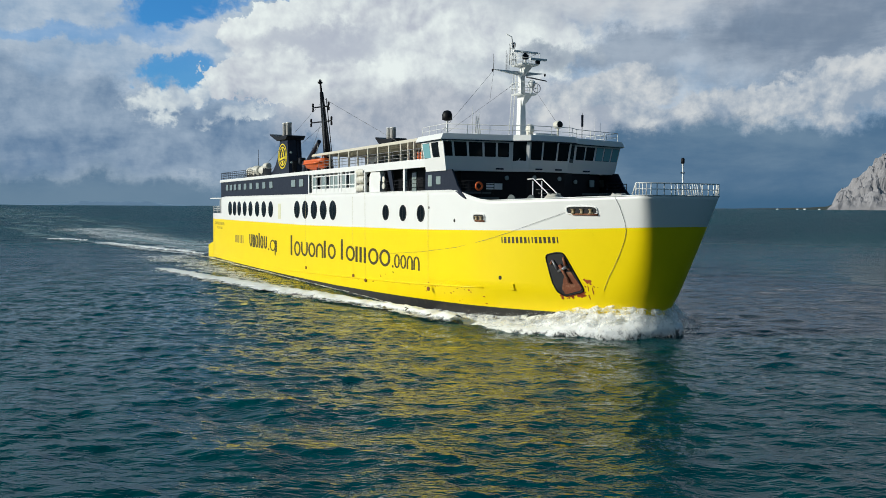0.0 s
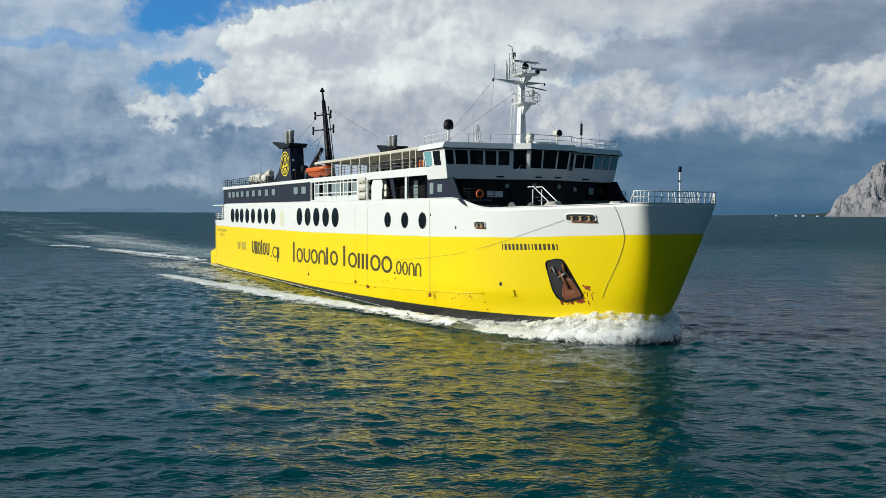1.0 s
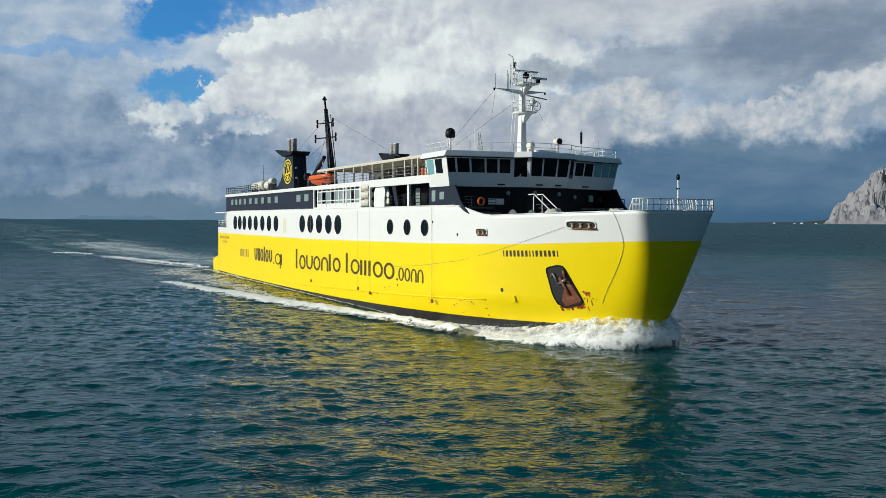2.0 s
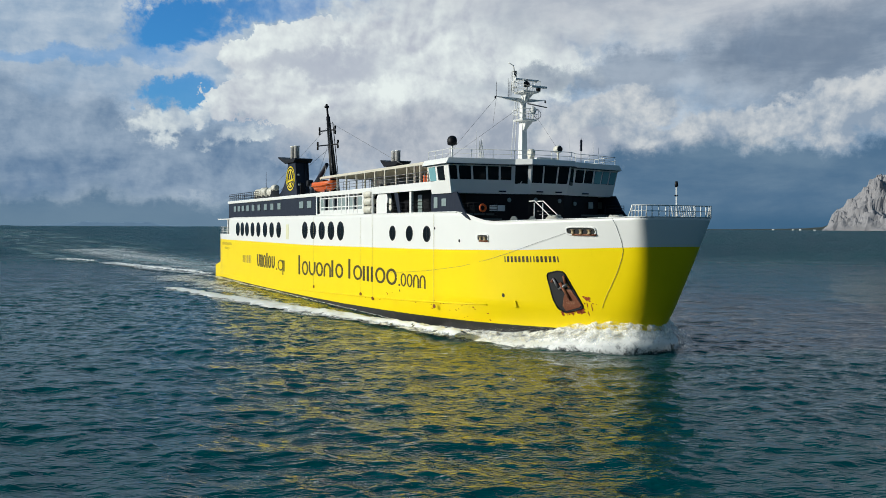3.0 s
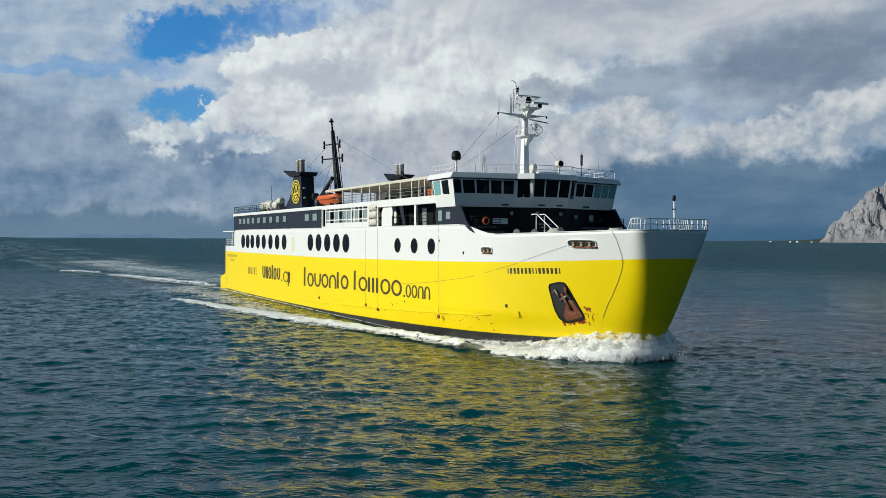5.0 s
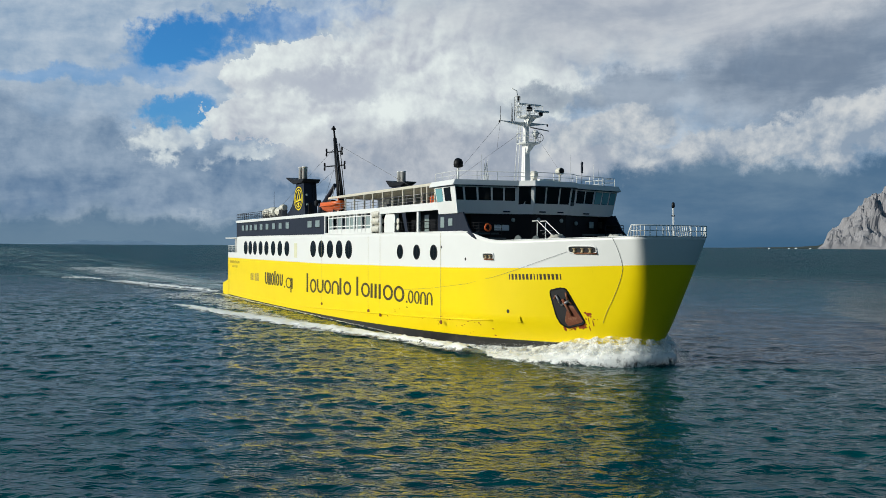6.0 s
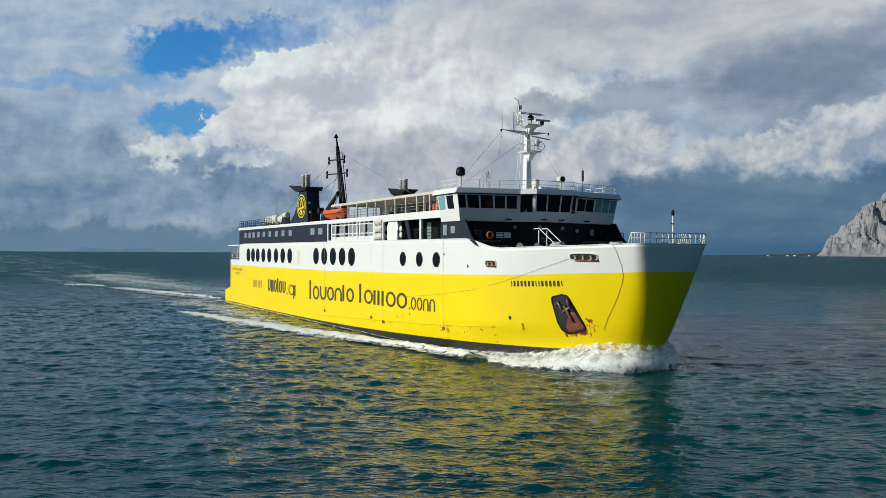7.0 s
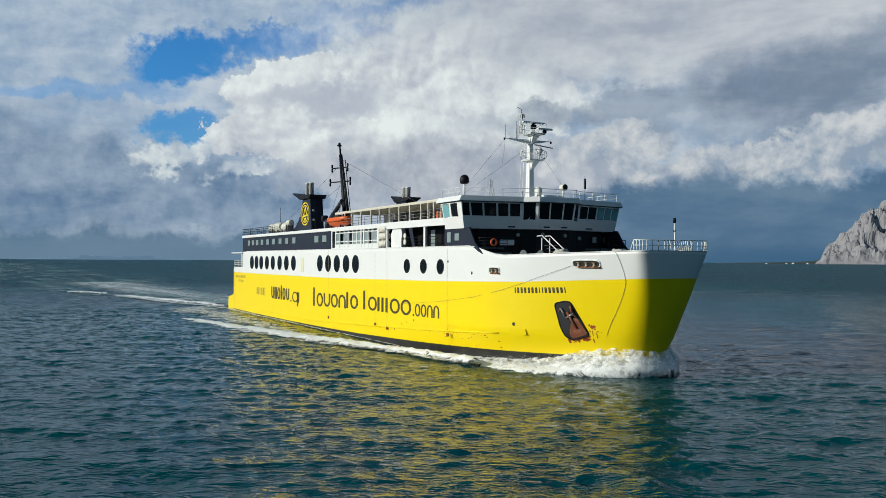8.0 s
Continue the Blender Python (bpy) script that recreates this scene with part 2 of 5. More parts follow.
def prism(bm, outline, z0, z1, top=None, bevel=0.0):
    """A solid on a plan outline; top: another outline of as many points for its upper edge."""
    lo = [bm.verts.new((x, y, z0)) for x, y in outline]
    hi = [bm.verts.new((x, y, z1)) for x, y in (top or outline)]
    n = len(lo)
    fs = [bm.faces.new(lo[::-1]), bm.faces.new(hi)]
    fs += [bm.faces.new((lo[i], lo[(i + 1) % n], hi[(i + 1) % n], hi[i])) for i in range(n)]
    bmesh.ops.recalc_face_normals(bm, faces=fs)
    if bevel:
        bmesh.ops.bevel(bm, geom=list({e for f in fs for e in f.edges}), offset=bevel, segments=2, profile=0.6, affect="EDGES", clamp_overlap=True)
    return bm


def slab(bm, outline, y0, y1, bevel=0.0):
    """A solid on an outline in x and z, from y0 to y1."""
    a = [bm.verts.new((x, y0, z)) for x, z in outline]
    b = [bm.verts.new((x, y1, z)) for x, z in outline]
    n = len(a)
    fs = [bm.faces.new(a), bm.faces.new(b[::-1])]
    fs += [bm.faces.new((a[(i + 1) % n], a[i], b[i], b[(i + 1) % n])) for i in range(n)]
    bmesh.ops.recalc_face_normals(bm, faces=fs)
    if bevel:
        bmesh.ops.bevel(bm, geom=list({e for f in fs for e in f.edges}), offset=bevel, segments=2, profile=0.6, affect="EDGES", clamp_overlap=True)
    return bm


def rod(bm, a, b, r0, r1=None, n=8):
    a, b = Vector(a), Vector(b)
    r1 = r0 if r1 is None else r1
    q = (b - a).to_track_quat("Z", "Y")
    rings = []
    for c, r in ((a, r0), (b, r1)):
        rings.append([bm.verts.new(c + q @ Vector((r * math.cos(2 * math.pi * i / n), r * math.sin(2 * math.pi * i / n), 0))) for i in range(n)])
    for i in range(n):
        f = bm.faces.new((rings[0][i], rings[0][(i + 1) % n], rings[1][(i + 1) % n], rings[1][i]))
        f.smooth = True
    bm.faces.new(rings[0][::-1]), bm.faces.new(rings[1])
    return bm


def path_rod(bm, pts, r, n=6):
    """A bent rod through points, as one tube."""
    pts = [Vector(p) for p in pts]
    rings = []
    side = None
    for i, p in enumerate(pts):
        d = (pts[min(i + 1, len(pts) - 1)] - pts[max(i - 1, 0)])
        if d.length < 1e-6:
            d = pts[i] - pts[i - 1]
        d.normalize()
        if side is None:
            side = d.orthogonal().normalized()
        side = (side - d * side.dot(d))
        side = side.normalized() if side.length > 1e-5 else d.orthogonal().normalized()
        up = d.cross(side)
        rings.append([bm.verts.new(p + (side * math.cos(2 * math.pi * k / n) + up * math.sin(2 * math.pi * k / n)) * r) for k in range(n)])
    for a, b in zip(rings, rings[1:]):
        for k in range(n):
            f = bm.faces.new((a[k], a[(k + 1) % n], b[(k + 1) % n], b[k]))
            f.smooth = True
    bm.faces.new(rings[0][::-1]), bm.faces.new(rings[-1])
    return bm


def turned(bm, profile, centre, axis="z", n=20, closed=True):
    """A turned body: profile of (radius, height along the axis)."""
    cx, cy, cz = centre
    rings = []
    for r, h in profile:
        ring = []
        for i in range(n):
            c, s = r * math.cos(2 * math.pi * i / n), r * math.sin(2 * math.pi * i / n)
            ring.append(bm.verts.new({"z": (cx + c, cy + s, cz + h), "x": (cx + h, cy + c, cz + s), "y": (cx + s, cy + h, cz + c)}[axis]))
        rings.append(ring)
    for r0, r1 in zip(rings, rings[1:]):
        for i in range(n):
            f = bm.faces.new((r0[i], r0[(i + 1) % n], r1[(i + 1) % n], r1[i]))
            f.smooth = True
    if closed:
        bm.faces.new(rings[0][::-1]), bm.faces.new(rings[-1])
    return bm


def ellipse(bm, cx, cz, rx, rz, y0, y1, n=24):
    return slab(bm, [(cx + rx * math.cos(2 * math.pi * i / n), cz + rz * math.sin(2 * math.pi * i / n)) for i in range(n)], y0, y1)


def ring(bm, cx, cz, rx, rz, w, y0, y1, n=28):
    """An upright oval ring with a square section."""
    c = [(math.cos(2 * math.pi * i / n), math.sin(2 * math.pi * i / n)) for i in range(n)]
    sets = [[bm.verts.new((cx + a * (rx + d), y, cz + b * (rz + d))) for a, b in c] for d, y in ((0, y0), (w, y0), (w, y1), (0, y1))]
    for k in range(4):
        s0, s1 = sets[k], sets[(k + 1) % 4]
        for i in range(n):
            bm.faces.new((s0[i], s0[(i + 1) % n], s1[(i + 1) % n], s1[i]))
    bmesh.ops.recalc_face_normals(bm, faces=bm.faces)
    return bm


B = bmesh.new


# ---------------------------------------------------------------- water
SEA = 0.2            # the sea's level on the ferry's scale


def wave_height(x, y, gap):
    """Short wind sea: many small wave trains; trains too short for the local mesh spacing fade out."""
    rng = np.random.RandomState(4)
    h, sx, sy = np.zeros_like(x), np.zeros_like(x), np.zeros_like(x)
    wob = 0.6 * np.sin(x * 0.031 + y * 0.023) + 0.5 * np.sin(x * 0.017 - y * 0.041 + 1.3)
    for i in range(80):
        lam = 0.55 * (14.0 ** rng.rand() ** 1.6)
        ang = radians(rng.normal(150, 52))
        k = 2 * math.pi / lam
        amp = 0.0062 * lam ** 0.45
        ph = rng.rand() * 6.28
        fade = np.clip((lam / gap - 2.6) / 2.5, 0, 1)
        a = k * (x * math.cos(ang) + y * math.sin(ang)) + ph + wob * (1 + 2.0 / lam)
        h += amp * fade * np.sin(a)
        sx += amp * fade * np.cos(a) * math.cos(ang)
        sy += amp * fade * np.cos(a) * math.sin(ang)
    return h, sx, sy


def graded(lo, hi, step, far_lo, far_hi, grow=1.022, reach=170.0):
    """Grid lines: even from lo to hi, slowly wider for another reach, then quickly wider to the horizon."""
    mid = list(np.arange(lo, hi, step))
    up, s = [hi], step
    while up[-1] < far_hi:
        s *= grow if up[-1] - hi < reach else 1.16
        up.append(up[-1] + s)
    dn, s = [lo], step
    while dn[-1] > far_lo:
        s *= grow if lo - dn[-1] < reach else 1.16
        dn.append(dn[-1] - s)
    return np.array(dn[:0:-1] + mid + up)


def make_sea():
    xs = graded(-30, 106, 0.20, -5400, 5400)
    ys = graded(-43, 8, 0.19, -5400, 5400, 1.024)
    gx, gy = np.gradient(xs), np.gradient(ys)
    X, Y = np.meshgrid(xs, ys)
    G = np.maximum(gx[None, :], gy[:, None])
    Z, SX, SY = wave_height(X, Y, G)
    X, Y = X + 0.9 * SX, Y + 0.9 * SY
    ny, nx = X.shape
    co = np.stack([X, Y, Z], -1).reshape(-1, 3)
    i = (np.arange(ny - 1)[:, None] * nx + np.arange(nx - 1)[None, :]).reshape(-1)
    quads = np.stack([i, i + 1, i + nx + 1, i + nx], 1)
    me = bpy.data.meshes.new("water")
    me.vertices.add(len(co))
    me.vertices.foreach_set("co", co.astype(np.float32).ravel())
    me.loops.add(quads.size)
    me.loops.foreach_set("vertex_index", quads.ravel().astype(np.int32))
    me.polygons.add(len(quads))
    me.polygons.foreach_set("loop_start", (np.arange(len(quads)) * 4).astype(np.int32))
    me.polygons.foreach_set("use_smooth", np.ones(len(quads), dtype=bool))
    me.update()
    me.validate()
    m = bpy.data.materials.new("sea_water")
    m.use_nodes = True
    g = Nodes(m.node_tree)
    b = m.node_tree.nodes["Principled BSDF"]
    at = g.add("ShaderNodeTexCoord").outputs["Object"]
    s = g.split(at)
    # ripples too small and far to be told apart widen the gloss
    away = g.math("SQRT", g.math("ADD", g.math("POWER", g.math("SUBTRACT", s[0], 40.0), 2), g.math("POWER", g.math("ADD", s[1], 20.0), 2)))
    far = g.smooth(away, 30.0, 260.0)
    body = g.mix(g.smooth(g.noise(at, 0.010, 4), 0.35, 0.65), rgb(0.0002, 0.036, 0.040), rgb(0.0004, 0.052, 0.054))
    # The distant look is painted in: bluer, brighter body, and weaker reflection by IOR.
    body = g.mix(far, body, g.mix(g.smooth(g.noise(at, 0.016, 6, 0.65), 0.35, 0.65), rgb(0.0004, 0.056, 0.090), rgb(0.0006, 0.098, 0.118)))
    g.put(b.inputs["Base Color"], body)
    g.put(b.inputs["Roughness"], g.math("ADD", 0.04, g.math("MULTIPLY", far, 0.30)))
    g.put(b.inputs["IOR"], g.math("SUBTRACT", 1.28, g.math("MULTIPLY", far, 0.19)))
    b.inputs["Specular Tint"].default_value = rgb(0.70, 0.92, 0.94)
    # ripples with long crests across the wind
    along = g.math("ADD", g.math("MULTIPLY", s[0], -0.88), g.math("MULTIPLY", s[1], 0.47))
    cross = g.math("ADD", g.math("MULTIPLY", s[0], 0.47), g.math("MULTIPLY", s[1], 0.88))
    p = g.xyz(along, g.math("MULTIPLY", cross, 0.42), 0.0)
    h = g.math("MULTIPLY", g.noise(p, 4.2, 3, 0.55, 0.3), 0.09)
    h = g.math("ADD", h, g.math("MULTIPLY", g.noise(p, 1.5, 3, 0.55, 0.4), g.math("ADD", 0.20, g.math("MULTIPLY", far, 1.9))))
    h = g.math("ADD", h, g.math("MULTIPLY", g.noise(p, 0.30, 4, 0.6), g.math("ADD", 0.25, g.math("MULTIPLY", far, 5.0))))
    h = g.math("ADD", h, g.math("MULTIPLY", g.noise(p, 0.07, 4, 0.65), g.math("MULTIPLY", far, 9.0)))
    bp = g.add("ShaderNodeBump")
    bp.inputs["Strength"].default_value, bp.inputs["Distance"].default_value = 1.0, 0.7
    g.put(bp.inputs["Height"], h)
    g.put(b.inputs["Normal"], bp.outputs[0])
    me.materials.append(m)
    ob = new("water", me)
    ob.location.z = SEA
    tagged(ob, "dark teal sea with short choppy wind waves", "sea", kind="structure")


make_sea()


# ---------------------------------------------------------------- the ferry (x forward, y to port, z up from the waterline)
ferry = new("ferry")
tagged(ferry, "yellow and white car ferry with navy upperworks under way at sea", "ferry")
HB = 8.5             # half the beam


def stem(z):
    return 18.745 + 0.5552 * z - 0.0203 * z * z


def breadth(x, z):
    """Half breadth of the hull at x and height z: flat sides, a long flank, a blunt nose, drawn in below the knuckle."""
    f = 1.0
    if z < 3.2:
        f = 1.0 - 0.20 * ((3.2 - z) / 3.2) * max(0.0, min(1.0, (x + 14) / 24))
    line = HB - (0.671 - 0.0278 * z) * 2.0 * math.log1p(math.exp((x - 9.0) / 2.0))
    if x < -60:
        line -= 0.45 * ((-60 - x) / 20.5) ** 2
    run = 9.535 - 0.4408 * z
    t = max(0.0, min(1.0, (x - stem(z) + run) / run))
    return max(0.0, line * f) * math.sqrt(max(0.0, 1 - t ** (8.26 + 2.22 * max(z, 0.0))))


def ramp(x, *pts):
    return float(np.interp(x, [p[0] for p in pts], [p[1] for p in pts]))


def boot_top(x):
    return ramp(x, (-80, 0.35), (-45, 0.42), (-25, 0.6), (-5, 1.05), (8, 1.5), (20, 1.75))


def yel(x):
    """Height of the line between yellow and white."""
    return ramp(x, (-80, 6.8), (-30, 6.85), (0, 7.2), (12, 7.45), (22, 7.9))


def white_top(x):
    if x < -73:
        return 7.75
    if x < 5.3:
        return 10.42
    if x < 10.0:
        k = (x - 5.3) / 4.7
        return 10.42 - 0.80 * k * k * (3 - 2 * k)
    return 9.62 + 0.38 * (x - 10) / 13.5


STATIONS = [-80.5, -78, -75, -73.02, -73.0, -68, -60, -50, -40, -30, -20, -10, -4, 0, 3, 5.3, 6, 6.7, 7.4, 8.2, 9, 10] + [10.5 + 0.5 * i for i in range(8)]


def hull_band(name, mat, low, high, label="", rows=8, inner=0.0):
    """A band of both hull sides between two heights that run along the ship, closed at the stern; inner: thickness seen from within."""
    bm = B()
    xr = STATIONS
    nose = [1 - (1 - i / 34) ** 2.4 for i in range(1, 35)]
    for side in (-1, 1):
        grid = []
        for s in list(xr) + nose:
            col = []
            for j in range(rows + 1):
                w = j / rows
                if s in nose:
                    x = 20.0
                    for _ in range(6):
                        z = low(x) + (high(x) - low(x)) * w
                        x = 14.0 + (stem(z) - 14.0) * s
                else:
                    x = min(s, 14.0)
                    z = low(x) + (high(x) - low(x)) * w
                col.append((x, side * breadth(x, z), z))
            grid.append(col)
        for off in ((0.0, inner) if inner else (0.0,)):
            vg = [[bm.verts.new((x - (off if x > 18 else 0), y - side * off if abs(y) > off else 0.0, z)) for x, y, z in col] for col in grid]
            for a, b in zip(vg, vg[1:]):
                for j in range(rows):
                    order = (a[j], b[j], b[j + 1], a[j + 1])
                    f = bm.faces.new(order if (side < 0) == (off == 0) else order[::-1])
                    f.smooth = True
            if off == 0:
                outer = vg
            else:
                for (a, b), (c, d) in zip(zip(outer, outer[1:]), zip(vg, vg[1:])):
                    bm.faces.new((a[-1], b[-1], d[-1], c[-1]))
        if side < 0:
            first = [v for v in outer[0]] if inner else [v for v in vg[0]]
        else:
            last = [v for v in outer[0]] if inner else [v for v in vg[0]]
    for j in range(rows):
        bm.faces.new((first[j + 1], last[j + 1], last[j], first[j]))
    bmesh.ops.remove_doubles(bm, verts=bm.verts, dist=0.003)
    bmesh.ops.recalc_face_normals(bm, faces=bm.faces)
    return part(name, bm, mat, ferry, label)


boot = hull_band("boot_topping", BOOT, lambda x: -1.2, boot_top, "black boot topping at the waterline", 4)
low_hull = hull_band("lower_hull", YELLOW, boot_top, yel, "bright yellow lower hull with rust marks", 14)
top_hull = hull_band("upper_hull", WHITE, yel, white_top, "white upper hull and bulwark", 8, inner=0.14)


def box_part(name, mat, x0, x1, y0, y1, z0, z1, bevel=0.03, label="", parent=None):
    return part(name, brick(B(), x0, x1, y0, y1, z0, z1, bevel), mat, parent or ferry, label)


# sponson at the stern, rub strake and weld seams
part("stern_sponson", slab(B(), [(-84.5, -0.6), (-80.3, -0.6), (-80.3, 3.0), (-82.6, 2.55), (-84.5, 2.2)], -8.0, 8.0, 0.06), YELLOW, ferry)
for side in (-1, 1):
    bm = B()
    pts = [(x, side * (breadth(x, ramp(x, (-80, 1.0), (-39, 1.0), (-5, 2.3), (10, 3.1))) + 0.03), ramp(x, (-80, 1.0), (-39, 1.0), (-5, 2.3), (10, 3.1))) for x in range(-78, 12, 3)]
    path_rod(bm, pts, 0.07, 6)
    part("rub_strake", bm, YELLOW, ferry)
    bm = B()
    path_rod(bm, [(x, side * (breadth(x, white_top(x)) + 0.01), white_top(x) + 0.01) for x in STATIONS if x > -73.01 and x <= 14] +
             [(14 + (stem(9.95) - 14) * k, side * (breadth(14 + (stem(9.95) - 14) * k, 9.95) + 0.01), white_top(14 + (stem(9.95) - 14) * k) + 0.01) for k in [1 - (1 - i / 24) ** 2.4 for i in range(1, 25)]], 0.035, 6)
    part("bulwark_capping", bm, WHITE, ferry)

# decks
part("mooring_deck", prism(B(), [(-80.4, -7.9), (-80.4, 7.9), (-73, 8.3), (-73, -8.3)], 6.75, 6.9), DECK, ferry)
fore = [(x, breadth(x, 8.5) - 0.30) for x in [5.0 + 0.8 * i for i in range(20)] + [20.7, 21.1, 21.4]]
part("foredeck", prism(B(), [(x, -y) for x, y in fore] + [(x, y) for x, y in reversed(fore)], 8.65, 8.8), DECK, ferry)

# ---- upperworks: deckhouse aft
deckhouse = box_part("deckhouse", NAVY, -73, -29.3, -8.40, 8.40, 10.38, 12.70, label="navy deckhouse with a row of square windows")
box_part("deck_edge", WHITE, -73.2, -29.3, -8.52, 8.52, 12.70, 13.12, 0.05)
WIN_AFT = (-68.71, -66.2, -63.7, -60.9, -57.76, -54.58, -51.2, -47.93, -44.58, -35.07, -32.04)
for side in (-1, 1):
    for x in WIN_AFT:
        w = 0.86 if x > -40 else 0.78
        bm = brick(B(), x - w, x + w, side * 8.40 - 0.035, side * 8.40 + 0.035, 11.32, 12.30, 0.05)
        part("window_frame", bm, BLACK, deckhouse)
        bm = brick(B(), x - w + 0.06, x + w - 0.06, side * 8.41 - 0.045, side * 8.41 + 0.045, 11.38, 12.24, 0.02)
        part("window", bm, PALEGLASS, deckhouse, "pale window pane")
# open stern: canopy plate, posts and side rails
part("stern_canopy", prism(B(), [(-81.4, -8.3), (-81.4, 8.3), (-73, 8.45), (-73, -8.45)], 10.12, 10.30, bevel=0.03), WHITE, ferry)
box_part("stern_bulkhead", WHITE, -73.3, -73.0, -8.2, 8.2, 6.9, 10.4, 0.0)
for y in (-8.0, 8.0):
    for x in (-75.2, -74.2):
        part("canopy_post", rod(B(), (x, y, 6.9), (x, y, 10.15), 0.12), WHITE, ferry)


def rail(name, pts, height, mat, bars=3, gap=1.5, r=0.035, post_r=0.03, label=""):
    """A guard rail along a line of points: posts and bars in one mesh."""
    bm = B()
    for k in range(1, bars + 1):
        path_rod(bm, [(x, y, z + height * k / bars) for x, y, z in pts], r if k == bars else r * 0.75, 5)
    for a, b in zip(pts, pts[1:]):
        n = max(1, round((Vector(b) - Vector(a)).length / gap))
        for i in range(n):
            p = Vector(a).lerp(Vector(b), i / n)
            rod(bm, p, p + Vector((0, 0, height)), post_r, n=5)
    rod(bm, pts[-1], Vector(pts[-1]) + Vector((0, 0, height)), post_r, n=5)
    return part(name, bm, mat, ferry, label)


for s in (-1, 1):
    rail("stern_rail", [(-82.2 + 1.9, s * 8.0, 7.75), (-73.6, s * 8.2, 7.75)], 1.15, WHITE, 3, 1.2)
    rail("aft_deck_rail", [(-73.6, s * 8.2, 13.12), (-54.5, s * 8.25, 13.12)], 1.1, BLACK, 4, 1.3)
rail("aft_deck_rail", [(-73.6, -8.2, 13.12), (-73.6, 8.2, 13.12)], 1.1, BLACK, 4, 1.3)
rail("stern_rail", [(-80.3, -8.0, 7.75), (-80.3, 8.0, 7.75)], 1.15, WHITE, 3, 1.2)

# ---- hull windows: round ports with rims and a bar
def port(x, z, r, side):
    o = part("porthole", ellipse(B(), x, z, r, r, side * HB - 0.02, side * HB + 0.02), GLASS, top_hull, "round dark window")
    part("porthole_rim", ring(B(), x, z, r, r, 0.09, side * HB - 0.03, side * HB + 0.05), DARK, o)
    part("porthole_bar", brick(B(), x - 0.03, x + 0.03, side * HB - 0.03, side * HB + 0.04, z - r, z + r), BLACK, o)


for side in (-1, 1):
    for x in (-66.67, -63.83, -61.0, -57.81, -54.6, -51.11, -47.8, -44.5):
        port(x, 8.60, 0.98, side)
    for x in (-33.44, -30.38, -27.29, -24.18, -21.17):
        port(x, 8.65, 0.97, side)
    for x in (-7.27, -3.53, 0.01):
        port(x, 8.55, 0.63, side)
    box_part("side_door", material("pale_yellow_door", (0.74, 0.72, 0.50), 0.5, grain=0.2, scale=2.0) if side < 0 else WHITE, -41.2, -40.0, side * HB - 0.03, side * HB + 0.03, 7.4, 9.35, 0.02, "pale yellow side door", top_hull)
SEAM = material("stained_pipe", (0.55, 0.50, 0.28), 0.7, grain=0.6, scale=1.0)
# seams, pipes and hanging lines down the side
for x, z0, z1, r in ((-30.2, 2.0, 10.3, 0.008), (-15.4, 2.2, 10.1, 0.010), (-12.2, 2.0, 10.4, 0.012), (1.4, 2.4, 10.3, 0.014)):
    part("side_pipe", path_rod(B(), [(x, -HB - 0.03, z1), (x + 0.05, -HB - 0.03, (z0 + z1) / 2), (x + 0.12, -HB - 0.04, z0)], r, 6), SEAM, top_hull)
    part("scupper", ellipse(B(), x + 0.15, z0 - 0.1, 0.22, 0.18, -HB - 0.06, -HB + 0.02, 10), RUST, low_hull)


def skin(x, z, out=0.0, side=-1):
    """A point on the hull's skin, and the way outward."""
    y = breadth(x, z)
    n = Vector((-(breadth(x + 0.1, z) - breadth(x - 0.1, z)) / 0.2, side, -(breadth(x, z + 0.1) - breadth(x, z - 0.1)) / 0.2)).normalized()
    return Vector((x, side * y, z)) + n * out, n


def skin_patch(name, outline, mat, parent, out=0.03, thick=0.05, label="", bm=None):
    """A plate that lies on the curved hull: outline in x and z, proud by out."""
    own = bm is None
    bm = bm or B()
    cx, cz = sum(p[0] for p in outline) / len(outline), sum(p[1] for p in outline) / len(outline)
    n = len(outline)
    levels = (1.0, 0.6, 0.25) if n > 4 else (1.0,)
    rings = [[bm.verts.new(skin(cx + (x - cx) * k, cz + (z - cz) * k, out)[0]) for x, z in outline] for k in levels]
    back = [bm.verts.new(skin(x, z, out - thick)[0]) for x, z in outline]
    fs = [bm.faces.new(rings[-1])]
    for r0, r1 in zip(rings, rings[1:]):
        fs += [bm.faces.new((r0[i], r0[(i + 1) % n], r1[(i + 1) % n], r1[i])) for i in range(n)]
    fs += [bm.faces.new((rings[0][(i + 1) % n], rings[0][i], back[i], back[(i + 1) % n])) for i in range(n)]
    bmesh.ops.recalc_face_normals(bm, faces=fs)
    return part(name, bm, mat, parent, label) if own else None


